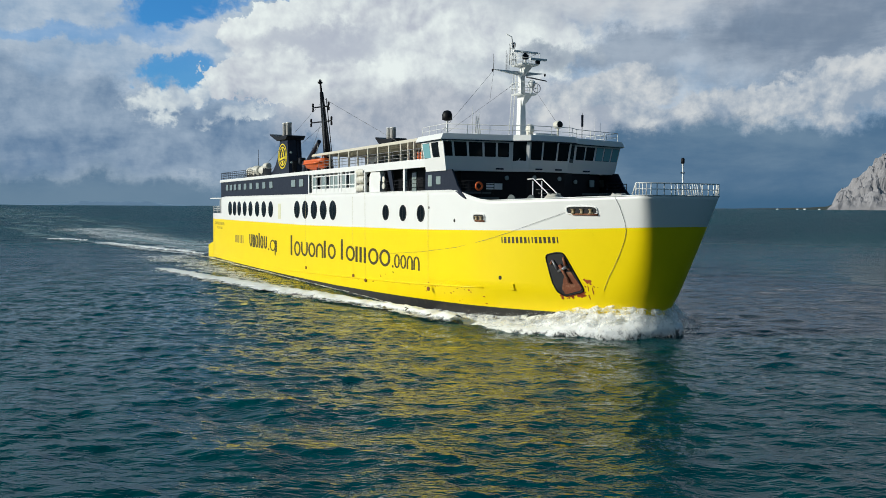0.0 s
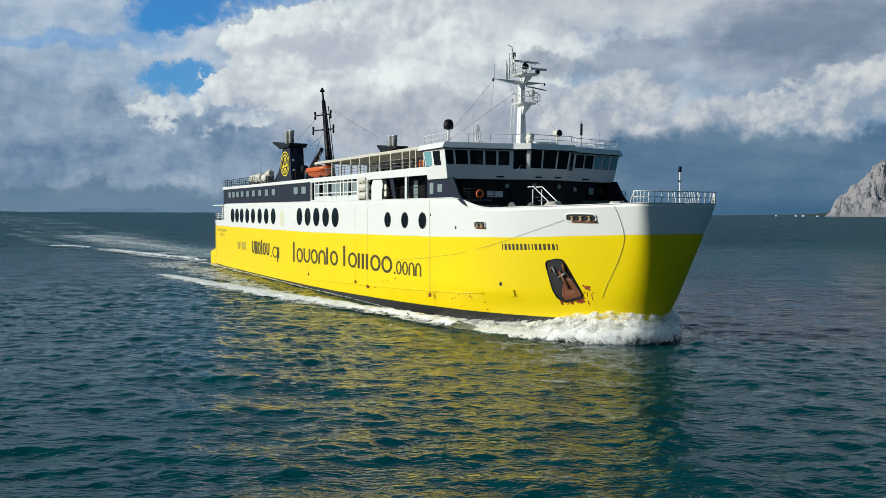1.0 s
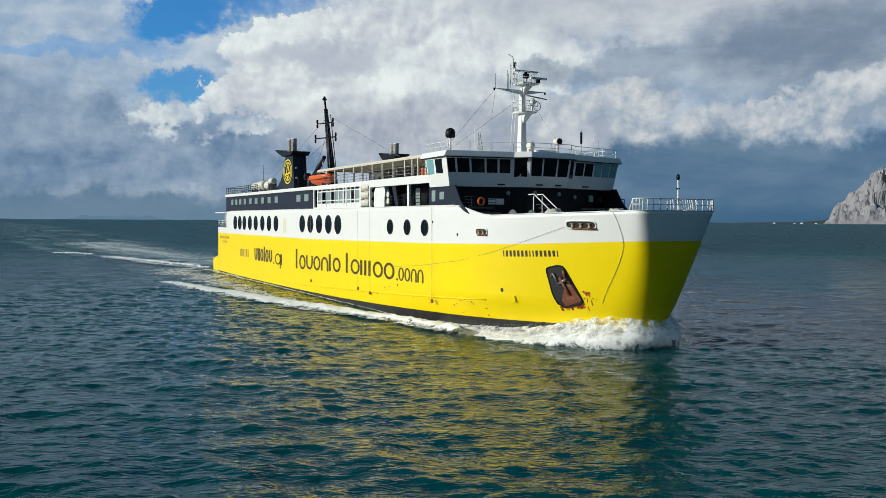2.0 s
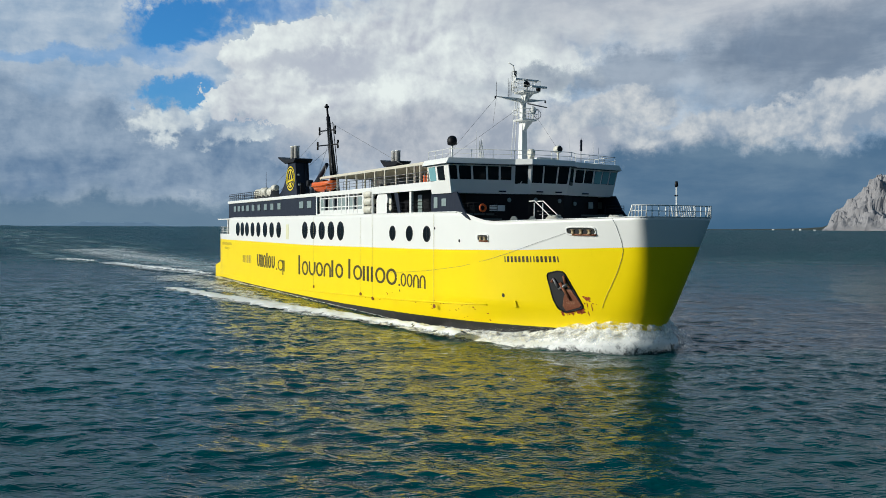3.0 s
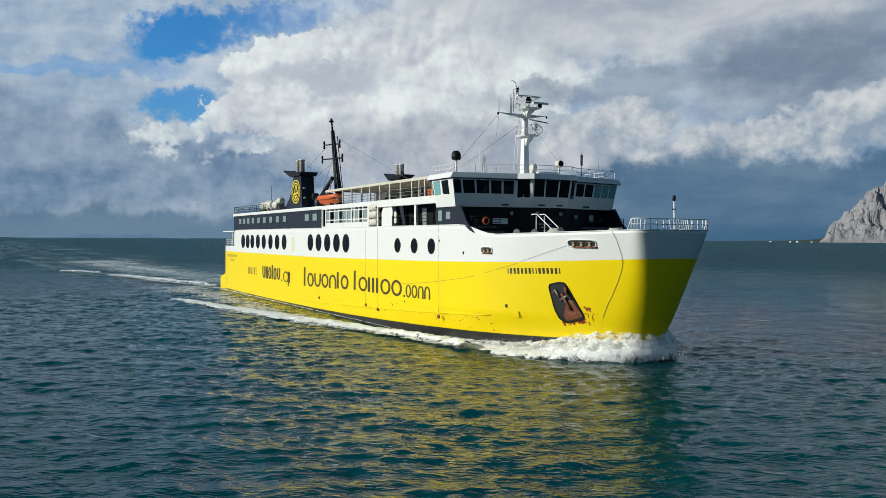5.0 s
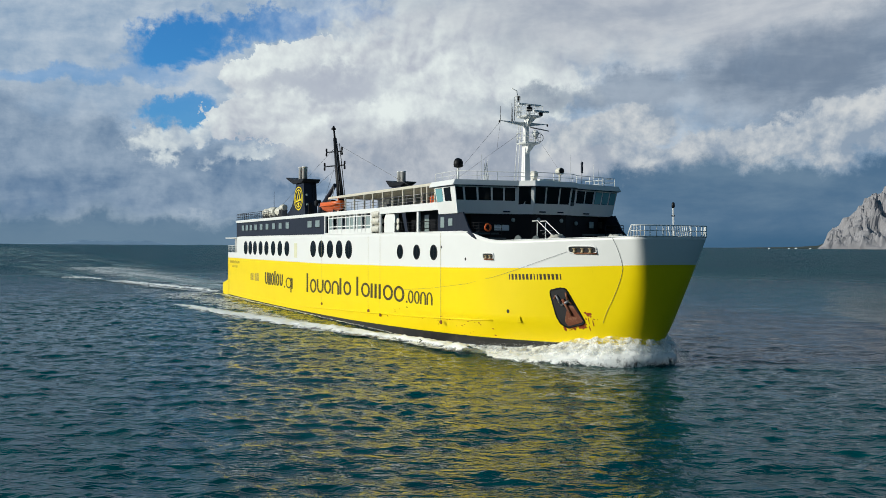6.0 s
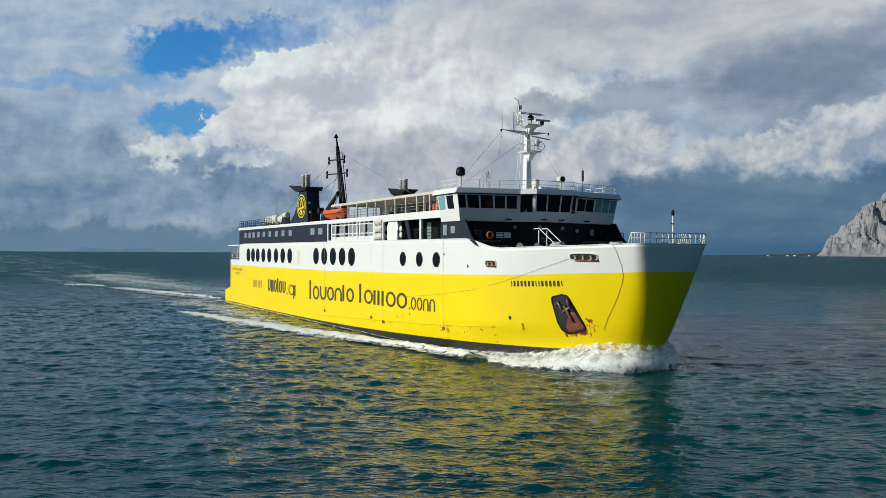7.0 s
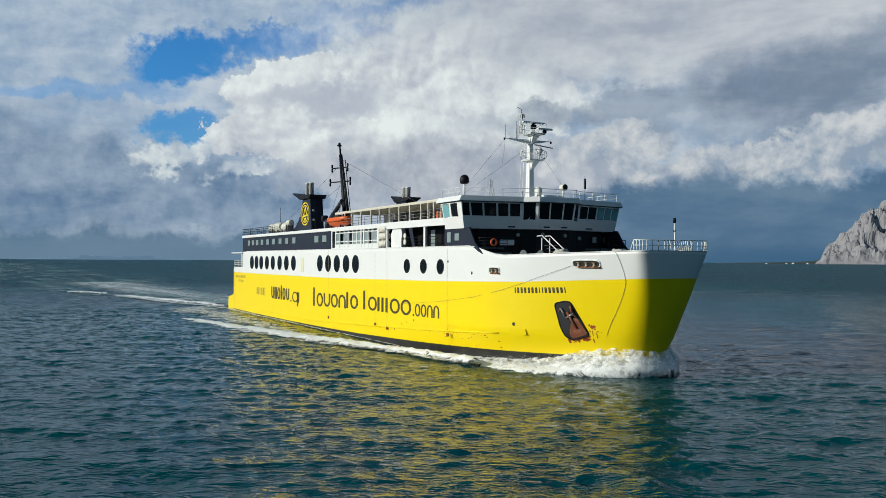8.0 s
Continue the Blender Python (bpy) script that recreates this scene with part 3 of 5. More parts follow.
# ---- midship house: glazed gallery, raft racks, open side
box_part("gallery_core", NAVY, -29.3, -15.0, -7.2, 7.2, 10.4, 12.6, 0.0)
for s in (-1, 1):
    y = s * 8.40
    gal = box_part("gallery_sill", WHITE, -29.3, -14.6, y - 0.10, y + 0.10, 10.38, 10.60, 0.02)
    box_part("gallery_head", WHITE, -29.3, -12.4, y - 0.12, y + 0.12, 12.62, 13.05, 0.02)
    box_part("gallery_panel", WHITE, -28.0, -14.8, y - 0.06, y + 0.06, 10.60, 11.0, 0.02)
    for i, x in enumerate((-29.2, -27.9, -26.58, -24.99, -23.61, -22.19, -20.98, -19.62, -18.8, -17.5, -16.39, -14.86)):
        box_part("gallery_mullion", WHITE, x - (0.16 if i in (0, 1, 7, 8, 11) else 0.09), x + (0.16 if i in (0, 1, 7, 8, 11) else 0.09), y - 0.09, y + 0.09, 10.5, 12.66, 0.02, parent=gal)
    for z in (11.32, 12.36):
        box_part("gallery_transom", WHITE, -27.9, -14.86, y - 0.07, y + 0.07, z - 0.06, z + 0.06, 0.015, parent=gal)
    for x0, x1 in ((-27.8, -26.66), (-24.9, -23.7), (-22.1, -21.05), (-20.9, -19.8), (-18.7, -17.6), (-16.3, -15.0)):
        box_part("gallery_pane", PALEGLASS, x0, x1, y - 0.02, y + 0.02, 10.95, 12.34, 0.0, parent=gal)
    box_part("raft_rack_post", WHITE, -14.7, -14.5, y - 0.1, y + 0.1, 10.4, 13.0, 0.02)
    box_part("raft_rack_post", WHITE, -12.45, -12.2, y - 0.1, y + 0.1, 10.4, 13.0, 0.02)
    for z in (10.9, 11.72, 12.5):
        bm = turned(B(), [(0.30, -0.95), (0.36, -0.9), (0.38, -0.3), (0.41, -0.28), (0.41, -0.2), (0.38, -0.18), (0.38, 0.2), (0.41, 0.22), (0.41, 0.3), (0.38, 0.32), (0.36, 0.9), (0.30, 0.95)], (-13.55, y - s * 0.15, z), "x", 18)
        part("raft_canister", bm, CREAM, ferry, "cream life raft canister")
# roof over the gallery and open side passage
box_part("boat_deck", WHITE, -29.3, 1.0, -8.45, 8.45, 12.9, 13.12, 0.03)
for s in (-1, 1):
    box_part("passage_edge", WHITE, -12.4, 1.0, s * 8.42 - 0.1, s * 8.42 + 0.1, 12.42, 13.14, 0.03)
    box_part("passage_sill", WHITE, -12.4, 5.3, s * 8.38 - 0.08, s * 8.38 + 0.08, 10.36, 10.48, 0.02)
# The near-black base stands in for the shade inside the open passage.
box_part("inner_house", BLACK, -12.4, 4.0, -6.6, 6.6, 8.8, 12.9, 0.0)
box_part("passage_deck", DECK, -12.4, 5.0, -8.3, 8.3, 10.20, 10.36, 0.0)
for s in (-1, 1):
    y = s * 8.3
    part("white_locker", slab(B(), [(-11.7, 10.48), (-9.1, 10.48), (-8.95, 11.9), (-9.2, 12.42), (-11.3, 12.42), (-11.7, 11.9)], y - 0.5 * (s > 0), y + 0.5 * (s < 0), 0.06), WHITE, ferry, "white side locker")
    part("slanted_pillar", slab(B(), [(-6.3, 10.48), (-5.7, 10.48), (-6.35, 12.42), (-7.2, 12.42)], y - 0.1, y + 0.1, 0.03), NAVY, ferry)
    box_part("pillar", WHITE, -3.75, -3.35, y - 0.12, y + 0.12, 10.48, 12.42, 0.03)
    box_part("passage_door", PALEGLASS, -5.5, -4.6, s * 6.65 - 0.04, s * 6.65 + 0.04, 10.4, 12.2, 0.02)
    box_part("passage_door", DARK, -2.6, -0.2, s * 6.65 - 0.04, s * 6.65 + 0.04, 10.4, 12.3, 0.02)
    rail("passage_rail", [(-9.0, y, 10.48), (0.6, y, 10.48)], 0.95, BLACK, 3, 1.6)
    for z in (11.0, 11.62):
        part("coiled_hose", turned(B(), [(0.22, -0.06), (0.30, -0.05), (0.30, 0.05), (0.22, 0.06)], (-8.2, y, z), "y", 16), CREAM, ferry)
    # navy screen under the bridge wing, with its curved front edge
    scr = part("wing_screen", slab(B(), [(0.6, 10.44), (5.35, 10.44), (6.0, 10.3), (6.75, 9.95), (7.4, 9.75), (7.0, 10.1), (6.2, 10.75), (5.2, 12.1), (0.6, 12.1)], y - 0.07, y + 0.07), NAVY, ferry)
    box_part("screen_window", PALEGLASS, 1.1, 1.8, y - 0.09, y + 0.09, 10.8, 11.75, 0.02, parent=scr)
    box_part("screen_window", PALEGLASS, 2.55, 3.35, y - 0.09, y + 0.09, 10.95, 11.6, 0.02, parent=scr)

# ---- bridge front house, below the bridge
# Near black all over, where the deckhouse is navy.
front = part("front_house", prism(B(), [(0, -7.0), (0, 7.0), (4.3, 7.0), (5.4, 3.2), (6.1, 1.9), (6.1, -1.9), (5.4, -3.2), (4.3, -7.0)], 8.8, 12.08), BLACK, ferry, "black house front under the bridge")
for y, z in ((-3.4, 11.5), (-1.15, 11.55), (1.35, 11.5), (3.5, 11.3)):
    x = 6.12 if abs(y) < 1.9 else 5.46
    part("round_lamp", turned(B(), [(0.19, -0.04), (0.19, 0.05), (0.13, 0.09)], (x, y, z), "x", 16), PALEGLASS, front)
box_part("notice_board", WHITE, 5.2, 5.26, -5.2, -3.4, 10.55, 11.05, 0.02, "pale notice board", front)
for y in (-6.3, 5.9):
    box_part("front_door", DARK, 4.45, 4.52, y - 0.4, y + 0.4, 9.0, 11.0, 0.03, parent=front)
box_part("front_lamp", PALEGLASS, 4.9, 5.0, 5.4, 5.9, 10.9, 11.5, 0.03, parent=front)
# raised working deck with rails at both sides of the house front
for s in (-1, 1):
    part("side_platform", prism(B(), [(4.0, s * 5.2), (7.2, s * 5.2), (7.2, s * 7.9), (4.0, s * 8.1)], 9.75, 9.9), DECK, ferry)
    rail("platform_rail", [(4.4, s * 7.9, 9.9), (7.0, s * 7.8, 9.9), (7.1, s * 5.6, 9.9)], 1.25, BLACK, 5, 0.9)
bm = turned(B(), [(0.21, 0), (0.22, -0.06), (0.28, -0.08), (0.34, -0.06), (0.36, 0), (0.34, 0.06), (0.28, 0.08), (0.22, 0.06), (0.21, 0)], (7.15, -7.0, 10.75), "x", 20, False)
part("lifebuoy", bm, ORANGE, ferry, "orange ring lifebuoy on the platform rail")

# ---- bridge
W_LO = [(0.95, -8.5), (4.5, -8.5), (5.6, -3.0), (6.4, -1.9), (6.4, 1.9), (5.6, 3.0), (4.5, 8.5), (0.95, 8.5)]
W_HI = [(0.75, -8.85), (4.75, -8.95), (5.9, -3.1), (6.8, -2.05), (6.8, 2.05), (5.9, 3.1), (4.75, 8.95), (0.75, 8.85)]
R_OUT = [(0.0, -9.05), (4.95, -9.25), (6.2, -3.3), (7.25, -2.25), (7.25, 2.25), (6.2, 3.3), (4.95, 9.25), (0.0, 9.05)]
R_TOP = [(x * 0.985, y * 0.97) for x, y in R_OUT]
bridge = part("bridge", prism(B(), W_LO, 12.02, 14.50, W_HI, 0.02), WHITE, ferry, "white navigating bridge with sloping windows")
part("bridge_roof", prism(B(), R_OUT, 14.46, 14.95, R_TOP, 0.04), WHITE, ferry)
part("soffit", prism(B(), [(x * 0.99, y * 0.985) for x, y in R_OUT], 14.40, 14.47), NAVY, ferry)


def wall_window(i, f0, f1, z0, z1, mat, label=""):
    """A framed pane on wall i of the bridge, between two fractions of its length."""
    j = (i + 1) % len(W_LO)

    def at(f, z, out):
        k = (z - 12.02) / 2.48
        a = Vector(W_LO[i]).lerp(Vector(W_HI[i]), k)
        b = Vector(W_LO[j]).lerp(Vector(W_HI[j]), k)
        p = a.lerp(b, f)
        d = (b - a).normalized()
        n = Vector((d.y, -d.x))
        return Vector((p.x + n.x * out, p.y + n.y * out, z))

    def plate(g, out0, out1):
        ln = (Vector(W_LO[j]) - Vector(W_LO[i])).length
        bm = B()
        c = [(f0 - g / ln, z0 - g), (f1 + g / ln, z0 - g), (f1 + g / ln, z1 + g), (f0 - g / ln, z1 + g)]
        a = [bm.verts.new(at(f, z, out1)) for f, z in c]
        b = [bm.verts.new(at(f, z, out0)) for f, z in c]
        fs = [bm.faces.new(a), bm.faces.new(b[::-1])] + [bm.faces.new((a[(k + 1) % 4], a[k], b[k], b[(k + 1) % 4])) for k in range(4)]
        bmesh.ops.recalc_face_normals(bm, faces=fs)
        return bm

    o = part("window", plate(0.0, -0.02, 0.022), mat, bridge, label)
    part("window_gasket", plate(0.025, -0.03, 0.012), BLACK, o)
    return o


WING = [(0.015, 0.115), (0.155, 0.325), (0.365, 0.55), (0.59, 0.745), (0.785, 0.94)]
for f0, f1 in WING:
    wall_window(1, f0, f1, 13.2, 14.28, GLASS)
# The outer three panes are opaque, painted teal for the bright sky seen through.
for k, (f0, f1) in enumerate(((0.05, 0.22), (0.255, 0.43), (0.48, 0.625), (0.66, 0.80), (0.84, 0.975))):
    wall_window(5, f0, f1, 13.18, 14.26, GLASS if k < 2 else SEAGLASS, "" if k < 2 else "window pane painted teal for the sky seen through it")
wall_window(2, 0.04, 0.80, 12.9, 14.40, GLASS)
wall_window(4, 0.20, 0.96, 12.9, 14.40, GLASS)
for f0, f1 in ((0.04, 0.29), (0.345, 0.655), (0.71, 0.96)):
    wall_window(3, f0, f1, 12.98, 14.40, GLASS)
for i in (0, 6):
    for k, (f0, f1) in enumerate(((0.05, 0.36), (0.46, 0.78)) if i == 0 else ((0.22, 0.54), (0.64, 0.95))):
        wall_window(i, f0, f1, 13.12, 14.28, SEAGLASS if (k == 0) == (i == 0) else GLASS)
for x, y, d in ((5.45, -4.1, 0.35), (6.50, -1.0, 0.32), (6.50, 0.95, 0.32), (5.35, 4.7, 0.35)):
    box_part("grab_rail", NAVY, x - 0.02, x + 0.10, y - d, y + d, 12.16, 12.28, 0.03, parent=bridge)
# wing aft wall stays open to the boat deck
rail("roof_rail", [(0.3, -8.5, 14.95), (4.6, -8.7, 14.95), (5.9, -3.2, 14.95), (6.8, -2.1, 14.95), (6.8, 2.1, 14.95), (5.9, 3.2, 14.95), (4.6, 8.7, 14.95), (0.3, 8.5, 14.95)], 0.75, WHITE, 2, 1.7, 0.03, 0.028)


# ---- funnels, with caps, pipes and an oval badge
def funnel():
    """The starboard funnel: upright forward, sweeping out aft, with a raked cap and two bright pipes."""
    side = [(-41.0, 13.1), (-41.7, 17.62), (-44.9, 17.62), (-45.35, 16.6), (-46.0, 15.5), (-46.9, 14.6), (-48.1, 13.9), (-49.6, 13.4), (-50.2, 13.1)]
    f = part("funnel", slab(B(), side, -7.1, -5.25, 0.06), NAVY, ferry, "navy funnel with an oval yellow badge")
    part("funnel_cap", slab(B(), [(-41.5, 17.62), (-40.8, 18.02), (-41.0, 18.14), (-44.8, 18.2), (-48.5, 18.78), (-48.6, 18.62), (-45.3, 17.62)], -7.4, -4.95, 0.05), BLACK, f)
    for dx, dy in ((-44.3, -6.55), (-43.35, -6.35)):
        part("exhaust_pipe", turned(B(), [(0.36, 17.9), (0.36, 19.85), (0.40, 19.86), (0.40, 19.98), (0.33, 19.98), (0.30, 19.2)], (dx, dy, 0), "z", 18), PIPE, f, "polished exhaust pipe")
    for k in (1.0, 0.74):
        part("badge_ring", ring(B(), -43.72, 15.56, 1.72 * k, 1.48 * k, 0.16, -7.14, -7.05, 36), LOGO, f)
    part("badge_mark", slab(B(), [(-44.5, 15.35), (-44.2, 15.3), (-43.65, 16.3), (-43.2, 15.45), (-42.9, 15.5), (-43.6, 16.75)], -7.14, -7.05), LOGO, f)
    part("badge_mark", slab(B(), [(-44.8, 15.3), (-42.6, 15.5), (-42.6, 15.25), (-44.8, 15.05)], -7.14, -7.05), LOGO, f)
    part("badge_mark", slab(B(), [(-44.3, 14.95), (-43.2, 15.05), (-43.6, 14.35)], -7.14, -7.05), LOGO, f)
    part("funnel_vent", brick(B(), -41.2, -40.85, -6.6, -6.1, 13.2, 14.9, 0.03), BLACK, f)
    part("ladder", path_rod(path_rod(B(), [(-40.85, -5.9, 13.2), (-41.55, -5.9, 17.6)], 0.04), [(-40.85, -5.5, 13.2), (-41.55, -5.5, 17.6)], 0.04), BLACK, f)
    for z, d in ((14.6, 0.0), (15.9, 0.2)):
        part("funnel_lamp", turned(B(), [(0.10, -0.1), (0.16, -0.06), (0.16, 0.1), (0.08, 0.16)], (-40.75 - d, -6.85, z), "z", 10), PALEGLASS, f)


funnel()
far_funnel = part("funnel", slab(B(), [(-35.9, 13.1), (-36.5, 17.4), (-39.8, 17.4), (-41.8, 13.1)], 5.2, 6.6, 0.06), NAVY, ferry, "navy funnel with two bright pipes")
part("funnel_cap", slab(B(), [(-36.3, 17.38), (-34.9, 17.8), (-35.2, 17.92), (-39.0, 17.98), (-41.2, 18.4), (-41.3, 18.26), (-40.0, 17.38)], 5.0, 6.8, 0.05), BLACK, far_funnel)
for dx, dy in ((-38.3, 5.75), (-37.5, 5.95)):
    part("exhaust_pipe", turned(B(), [(0.36, 17.8), (0.36, 19.35), (0.40, 19.36), (0.40, 19.48), (0.33, 19.48), (0.30, 18.6)], (dx, dy, 0), "z", 18), PIPE, far_funnel, "polished exhaust pipe")

# ---- after mast: raked, tapered, with two yards and lamps
am = part("after_mast", rod(B(), (-45.4, 0, 13.1), (-48.6, 0, 24.9), 0.62, 0.26, 14), BLACK, ferry, "black raked after mast")
part("mast_pole", rod(B(), (-48.6, 0, 24.8), (-49.1, 0, 26.4), 0.16, 0.14, 8), BLACK, am)
part("mast_lamp", turned(B(), [(0.16, 0), (0.34, 0.05), (0.34, 0.25), (0.2, 0.3), (0.2, 0.42), (0.1, 0.6)], (-49.15, 0, 26.2), "z", 12), BLACK, am)
for z, x0, x1 in ((23.0, -52.2, -45.7), (20.9, -53.0, -44.6)):
    part("yard", rod(B(), (x0, 0, z + 0.15), (x1, 0, z - 0.25), 0.10, 0.10, 6), BLACK, am)
    for x, dz in ((x0, 0.15), (x1, -0.25)):
        part("yard_lamp", turned(B(), [(0.07, -0.6), (0.14, -0.55), (0.14, -0.12), (0.08, -0.08), (0.08, 0.08), (0.14, 0.12), (0.14, 0.55), (0.07, 0.6)], (x, 0, z + dz), "z", 10), BLACK, am)
part("mast_ladder", path_rod(path_rod(B(), [(-44.2, -0.2, 13.4), (-47.2, -0.2, 24.0)], 0.06), [(-44.2, 0.2, 13.4), (-47.2, 0.2, 24.0)], 0.06), BLACK, am)
for a, b in (((-48.2, 0, 23.6), (-58.5, -6.5, 13.6)), ((-48.2, 0, 23.6), (-30.5, -6.0, 15.2)), ((-47.6, 0, 21.8), (-36.5, -6.5, 13.3)), ((-48.4, 0, 24.2), (-16.0, -2.0, 15.2)), ((-47.2, 0, 20.5), (-51.5, -7.4, 13.2))):
    part("stay_wire", rod(B(), a, b, 0.022, n=4), WIRE, am)

# ---- boat deck: canopy on posts, rail, seats in shadow
part("sun_canopy", prism(B(), [(-30.0, -7.7), (0.6, -7.7), (0.6, 7.7), (-30.0, 7.7)], 14.98, 15.08, bevel=0.02), BEIGE, ferry, "beige canopy over the sun deck")
for s in (-1, 1):
    part("canopy_beam", brick(B(), -30.2, 0.6, s * 7.65 - 0.09, s * 7.65 + 0.09, 14.80, 15.0, 0.02), BEIGE, ferry)
    for x in (-29.9, -26.9, -24.4, -21.6, -18.6, -16.2, -13.5, -11.0, -8.4, -5.8, -4.2, -3.0, -1.4):
        part("canopy_post", brick(B(), x - 0.09, x + 0.09, s * 7.65 - 0.08, s * 7.65 + 0.08, 13.12, 14.82, 0.02), BEIGE, ferry)
    rail("sun_deck_rail", [(-26.5, s * 8.2, 13.12), (0.8, s * 8.2, 13.12)], 0.95, WIRE, 3, 1.8)
for x in [-28.5 + 2.3 * i for i in range(13)]:
    part("canopy_rafter", brick(B(), x - 0.06, x + 0.06, -7.6, 7.6, 14.82, 14.97), BEIGE, ferry)
for x in (-22.0, -17.5, -12.5, -8.5):
    for y in (-3.0, 2.5):
        b = part("deck_bench", brick(B(), x - 1.4, x + 1.4, y - 0.25, y + 0.25, 13.45, 13.55, 0.03), NAVY, ferry)
        part("bench_back", brick(B(), x - 1.4, x + 1.4, y + 0.2, y + 0.28, 13.55, 14.05, 0.03), NAVY, b)
        part("bench_leg", brick(B(), x - 1.2, x - 1.1, y - 0.2, y + 0.2, 13.12, 13.45), WIRE, b)
        part("bench_leg", brick(B(), x + 1.1, x + 1.2, y - 0.2, y + 0.2, 13.12, 13.45), WIRE, b)
box_part("stair_house", WHITE, -27.5, -24.0, -2.2, 2.2, 13.12, 14.8, 0.05)
box_part("orange_locker", ORANGE, -3.4, -2.3, -7.2, -6.5, 13.12, 13.95, 0.05)

# ---- rescue boat and its davit
def boat_mesh(cx, cy, cz, length, beam, depth):
    bm = B()
    rings = []
    n = 15
    for i in range(n):
        t = i / (n - 1) * 2 - 1
        w = beam / 2 * max(0.05, 1 - abs(t) ** 3.2) ** 0.6
        rise = 0.10 * t * t
        prof = [(-w, depth * 0.55 + rise), (-w * 1.06, depth * 0.36 + rise), (-w * 0.9, depth * 0.05 + rise), (-w * 0.45, -depth * 0.35 + rise * 1.5), (0, -depth * 0.45 + rise * 1.5),
                (w * 0.45, -depth * 0.35 + rise * 1.5), (w * 0.9, depth * 0.05 + rise), (w * 1.06, depth * 0.36 + rise), (w, depth * 0.55 + rise), (0, depth * 0.62 + rise)]
        rings.append([bm.verts.new((cx + t * length / 2, cy + y, cz + z)) for y, z in prof])
    for a, b in zip(rings, rings[1:]):
        for k in range(10):
            f = bm.faces.new((a[k], b[k], b[(k + 1) % 10], a[(k + 1) % 10]))
            f.smooth = True
    bm.faces.new(rings[0]), bm.faces.new(rings[-1][::-1])
    bmesh.ops.recalc_face_normals(bm, faces=bm.faces)
    return bm


rb = part("rescue_boat", boat_mesh(-28.9, -7.6, 13.75, 6.3, 2.0, 1.1), ORANGE, ferry, "orange rescue boat on its cradle")
box_part("boat_console", DARK, -29.8, -28.6, -7.9, -7.3, 14.35, 14.7, 0.05, parent=rb)
part("boat_fender", path_rod(B(), [(-31.7, -8.2, 14.0), (-30.6, -8.62, 13.95), (-27.2, -8.62, 13.95), (-26.1, -8.2, 14.0)], 0.09, 8), ORANGE, rb)
for x in (-31.0, -27.4):
    part("boat_cradle", brick(B(), x - 0.12, x + 0.12, -8.1, -7.1, 13.1, 13.5, 0.03), NAVY, ferry)
dv = part("davit", rod(B(), (-35.0, -6.9, 13.9), (-28.6, -7.4, 16.5), 0.34, 0.24, 8), NAVY, ferry, "navy davit arm over the rescue boat")
part("davit_post", rod(B(), (-35.0, -6.9, 13.1), (-35.0, -6.9, 14.5), 0.45, 0.40, 10), NAVY, dv)
part("davit_winch", turned(B(), [(0.3, -0.4), (0.42, -0.35), (0.42, 0.35), (0.3, 0.4)], (-36.0, -7.0, 14.6), "y", 12), BLACK, dv)
part("davit_fall", rod(B(), (-28.7, -7.45, 16.4), (-29.2, -7.6, 14.6), 0.05, n=5), WIRE, dv)
# raft canisters on the after deck
for x, y, r, h in ((-58.6, -7.2, 0.62, 1.2), (-55.6, -7.2, 0.72, 1.5), (-52.4, -7.0, 0.66, 1.3), (-49.6, -7.5, 0.45, 0.8)):
    z = 14.05 if r > 0.5 else 14.5
    c = part("raft_canister", turned(B(), [(r * 0.7, -h), (r * 0.93, -h * 0.93), (r, -h * 0.4), (r * 1.06, -h * 0.38), (r * 1.06, -h * 0.25), (r, -h * 0.22), (r, h * 0.22), (r * 1.06, h * 0.25), (r * 1.06, h * 0.38), (r, h * 0.4), (r * 0.93, h * 0.93), (r * 0.7, h)], (x, y, z), "x", 20), CREAM, ferry, "cream life raft canister on a rack")
    for dx in (-h * 0.6, h * 0.6):
        part("raft_rack", brick(B(), x + dx - 0.07, x + dx + 0.07, y - r, y + r, 13.12, z - r * 0.6, 0.02), WIRE, c)
part("deck_aerial", rod(B(), (-57.2, -6.6, 13.1), (-57.2, -6.6, 17.2), 0.06, 0.02, 5), BLACK, ferry)

# ---- foremast on the bridge roof
MX, MY = 1.6, 0.45
fm = part("foremast", prism(B(), [(MX - 0.36, MY - 0.33), (MX + 0.36, MY - 0.33), (MX + 0.36, MY + 0.33), (MX - 0.36, MY + 0.33)], 14.95, 20.9,
                            [(MX - 0.22, MY - 0.20), (MX + 0.22, MY - 0.20), (MX + 0.22, MY + 0.20), (MX - 0.22, MY + 0.20)], 0.06), WHITE, ferry, "white foremast with radar scanners and yards")
part("mast_foot", prism(B(), [(MX - 0.6, MY - 1.0), (MX + 4.2, MY - 1.0), (MX + 4.2, MY + 0.8), (MX - 0.6, MY + 0.8)], 14.94, 15.25, bevel=0.05), WHITE, fm)


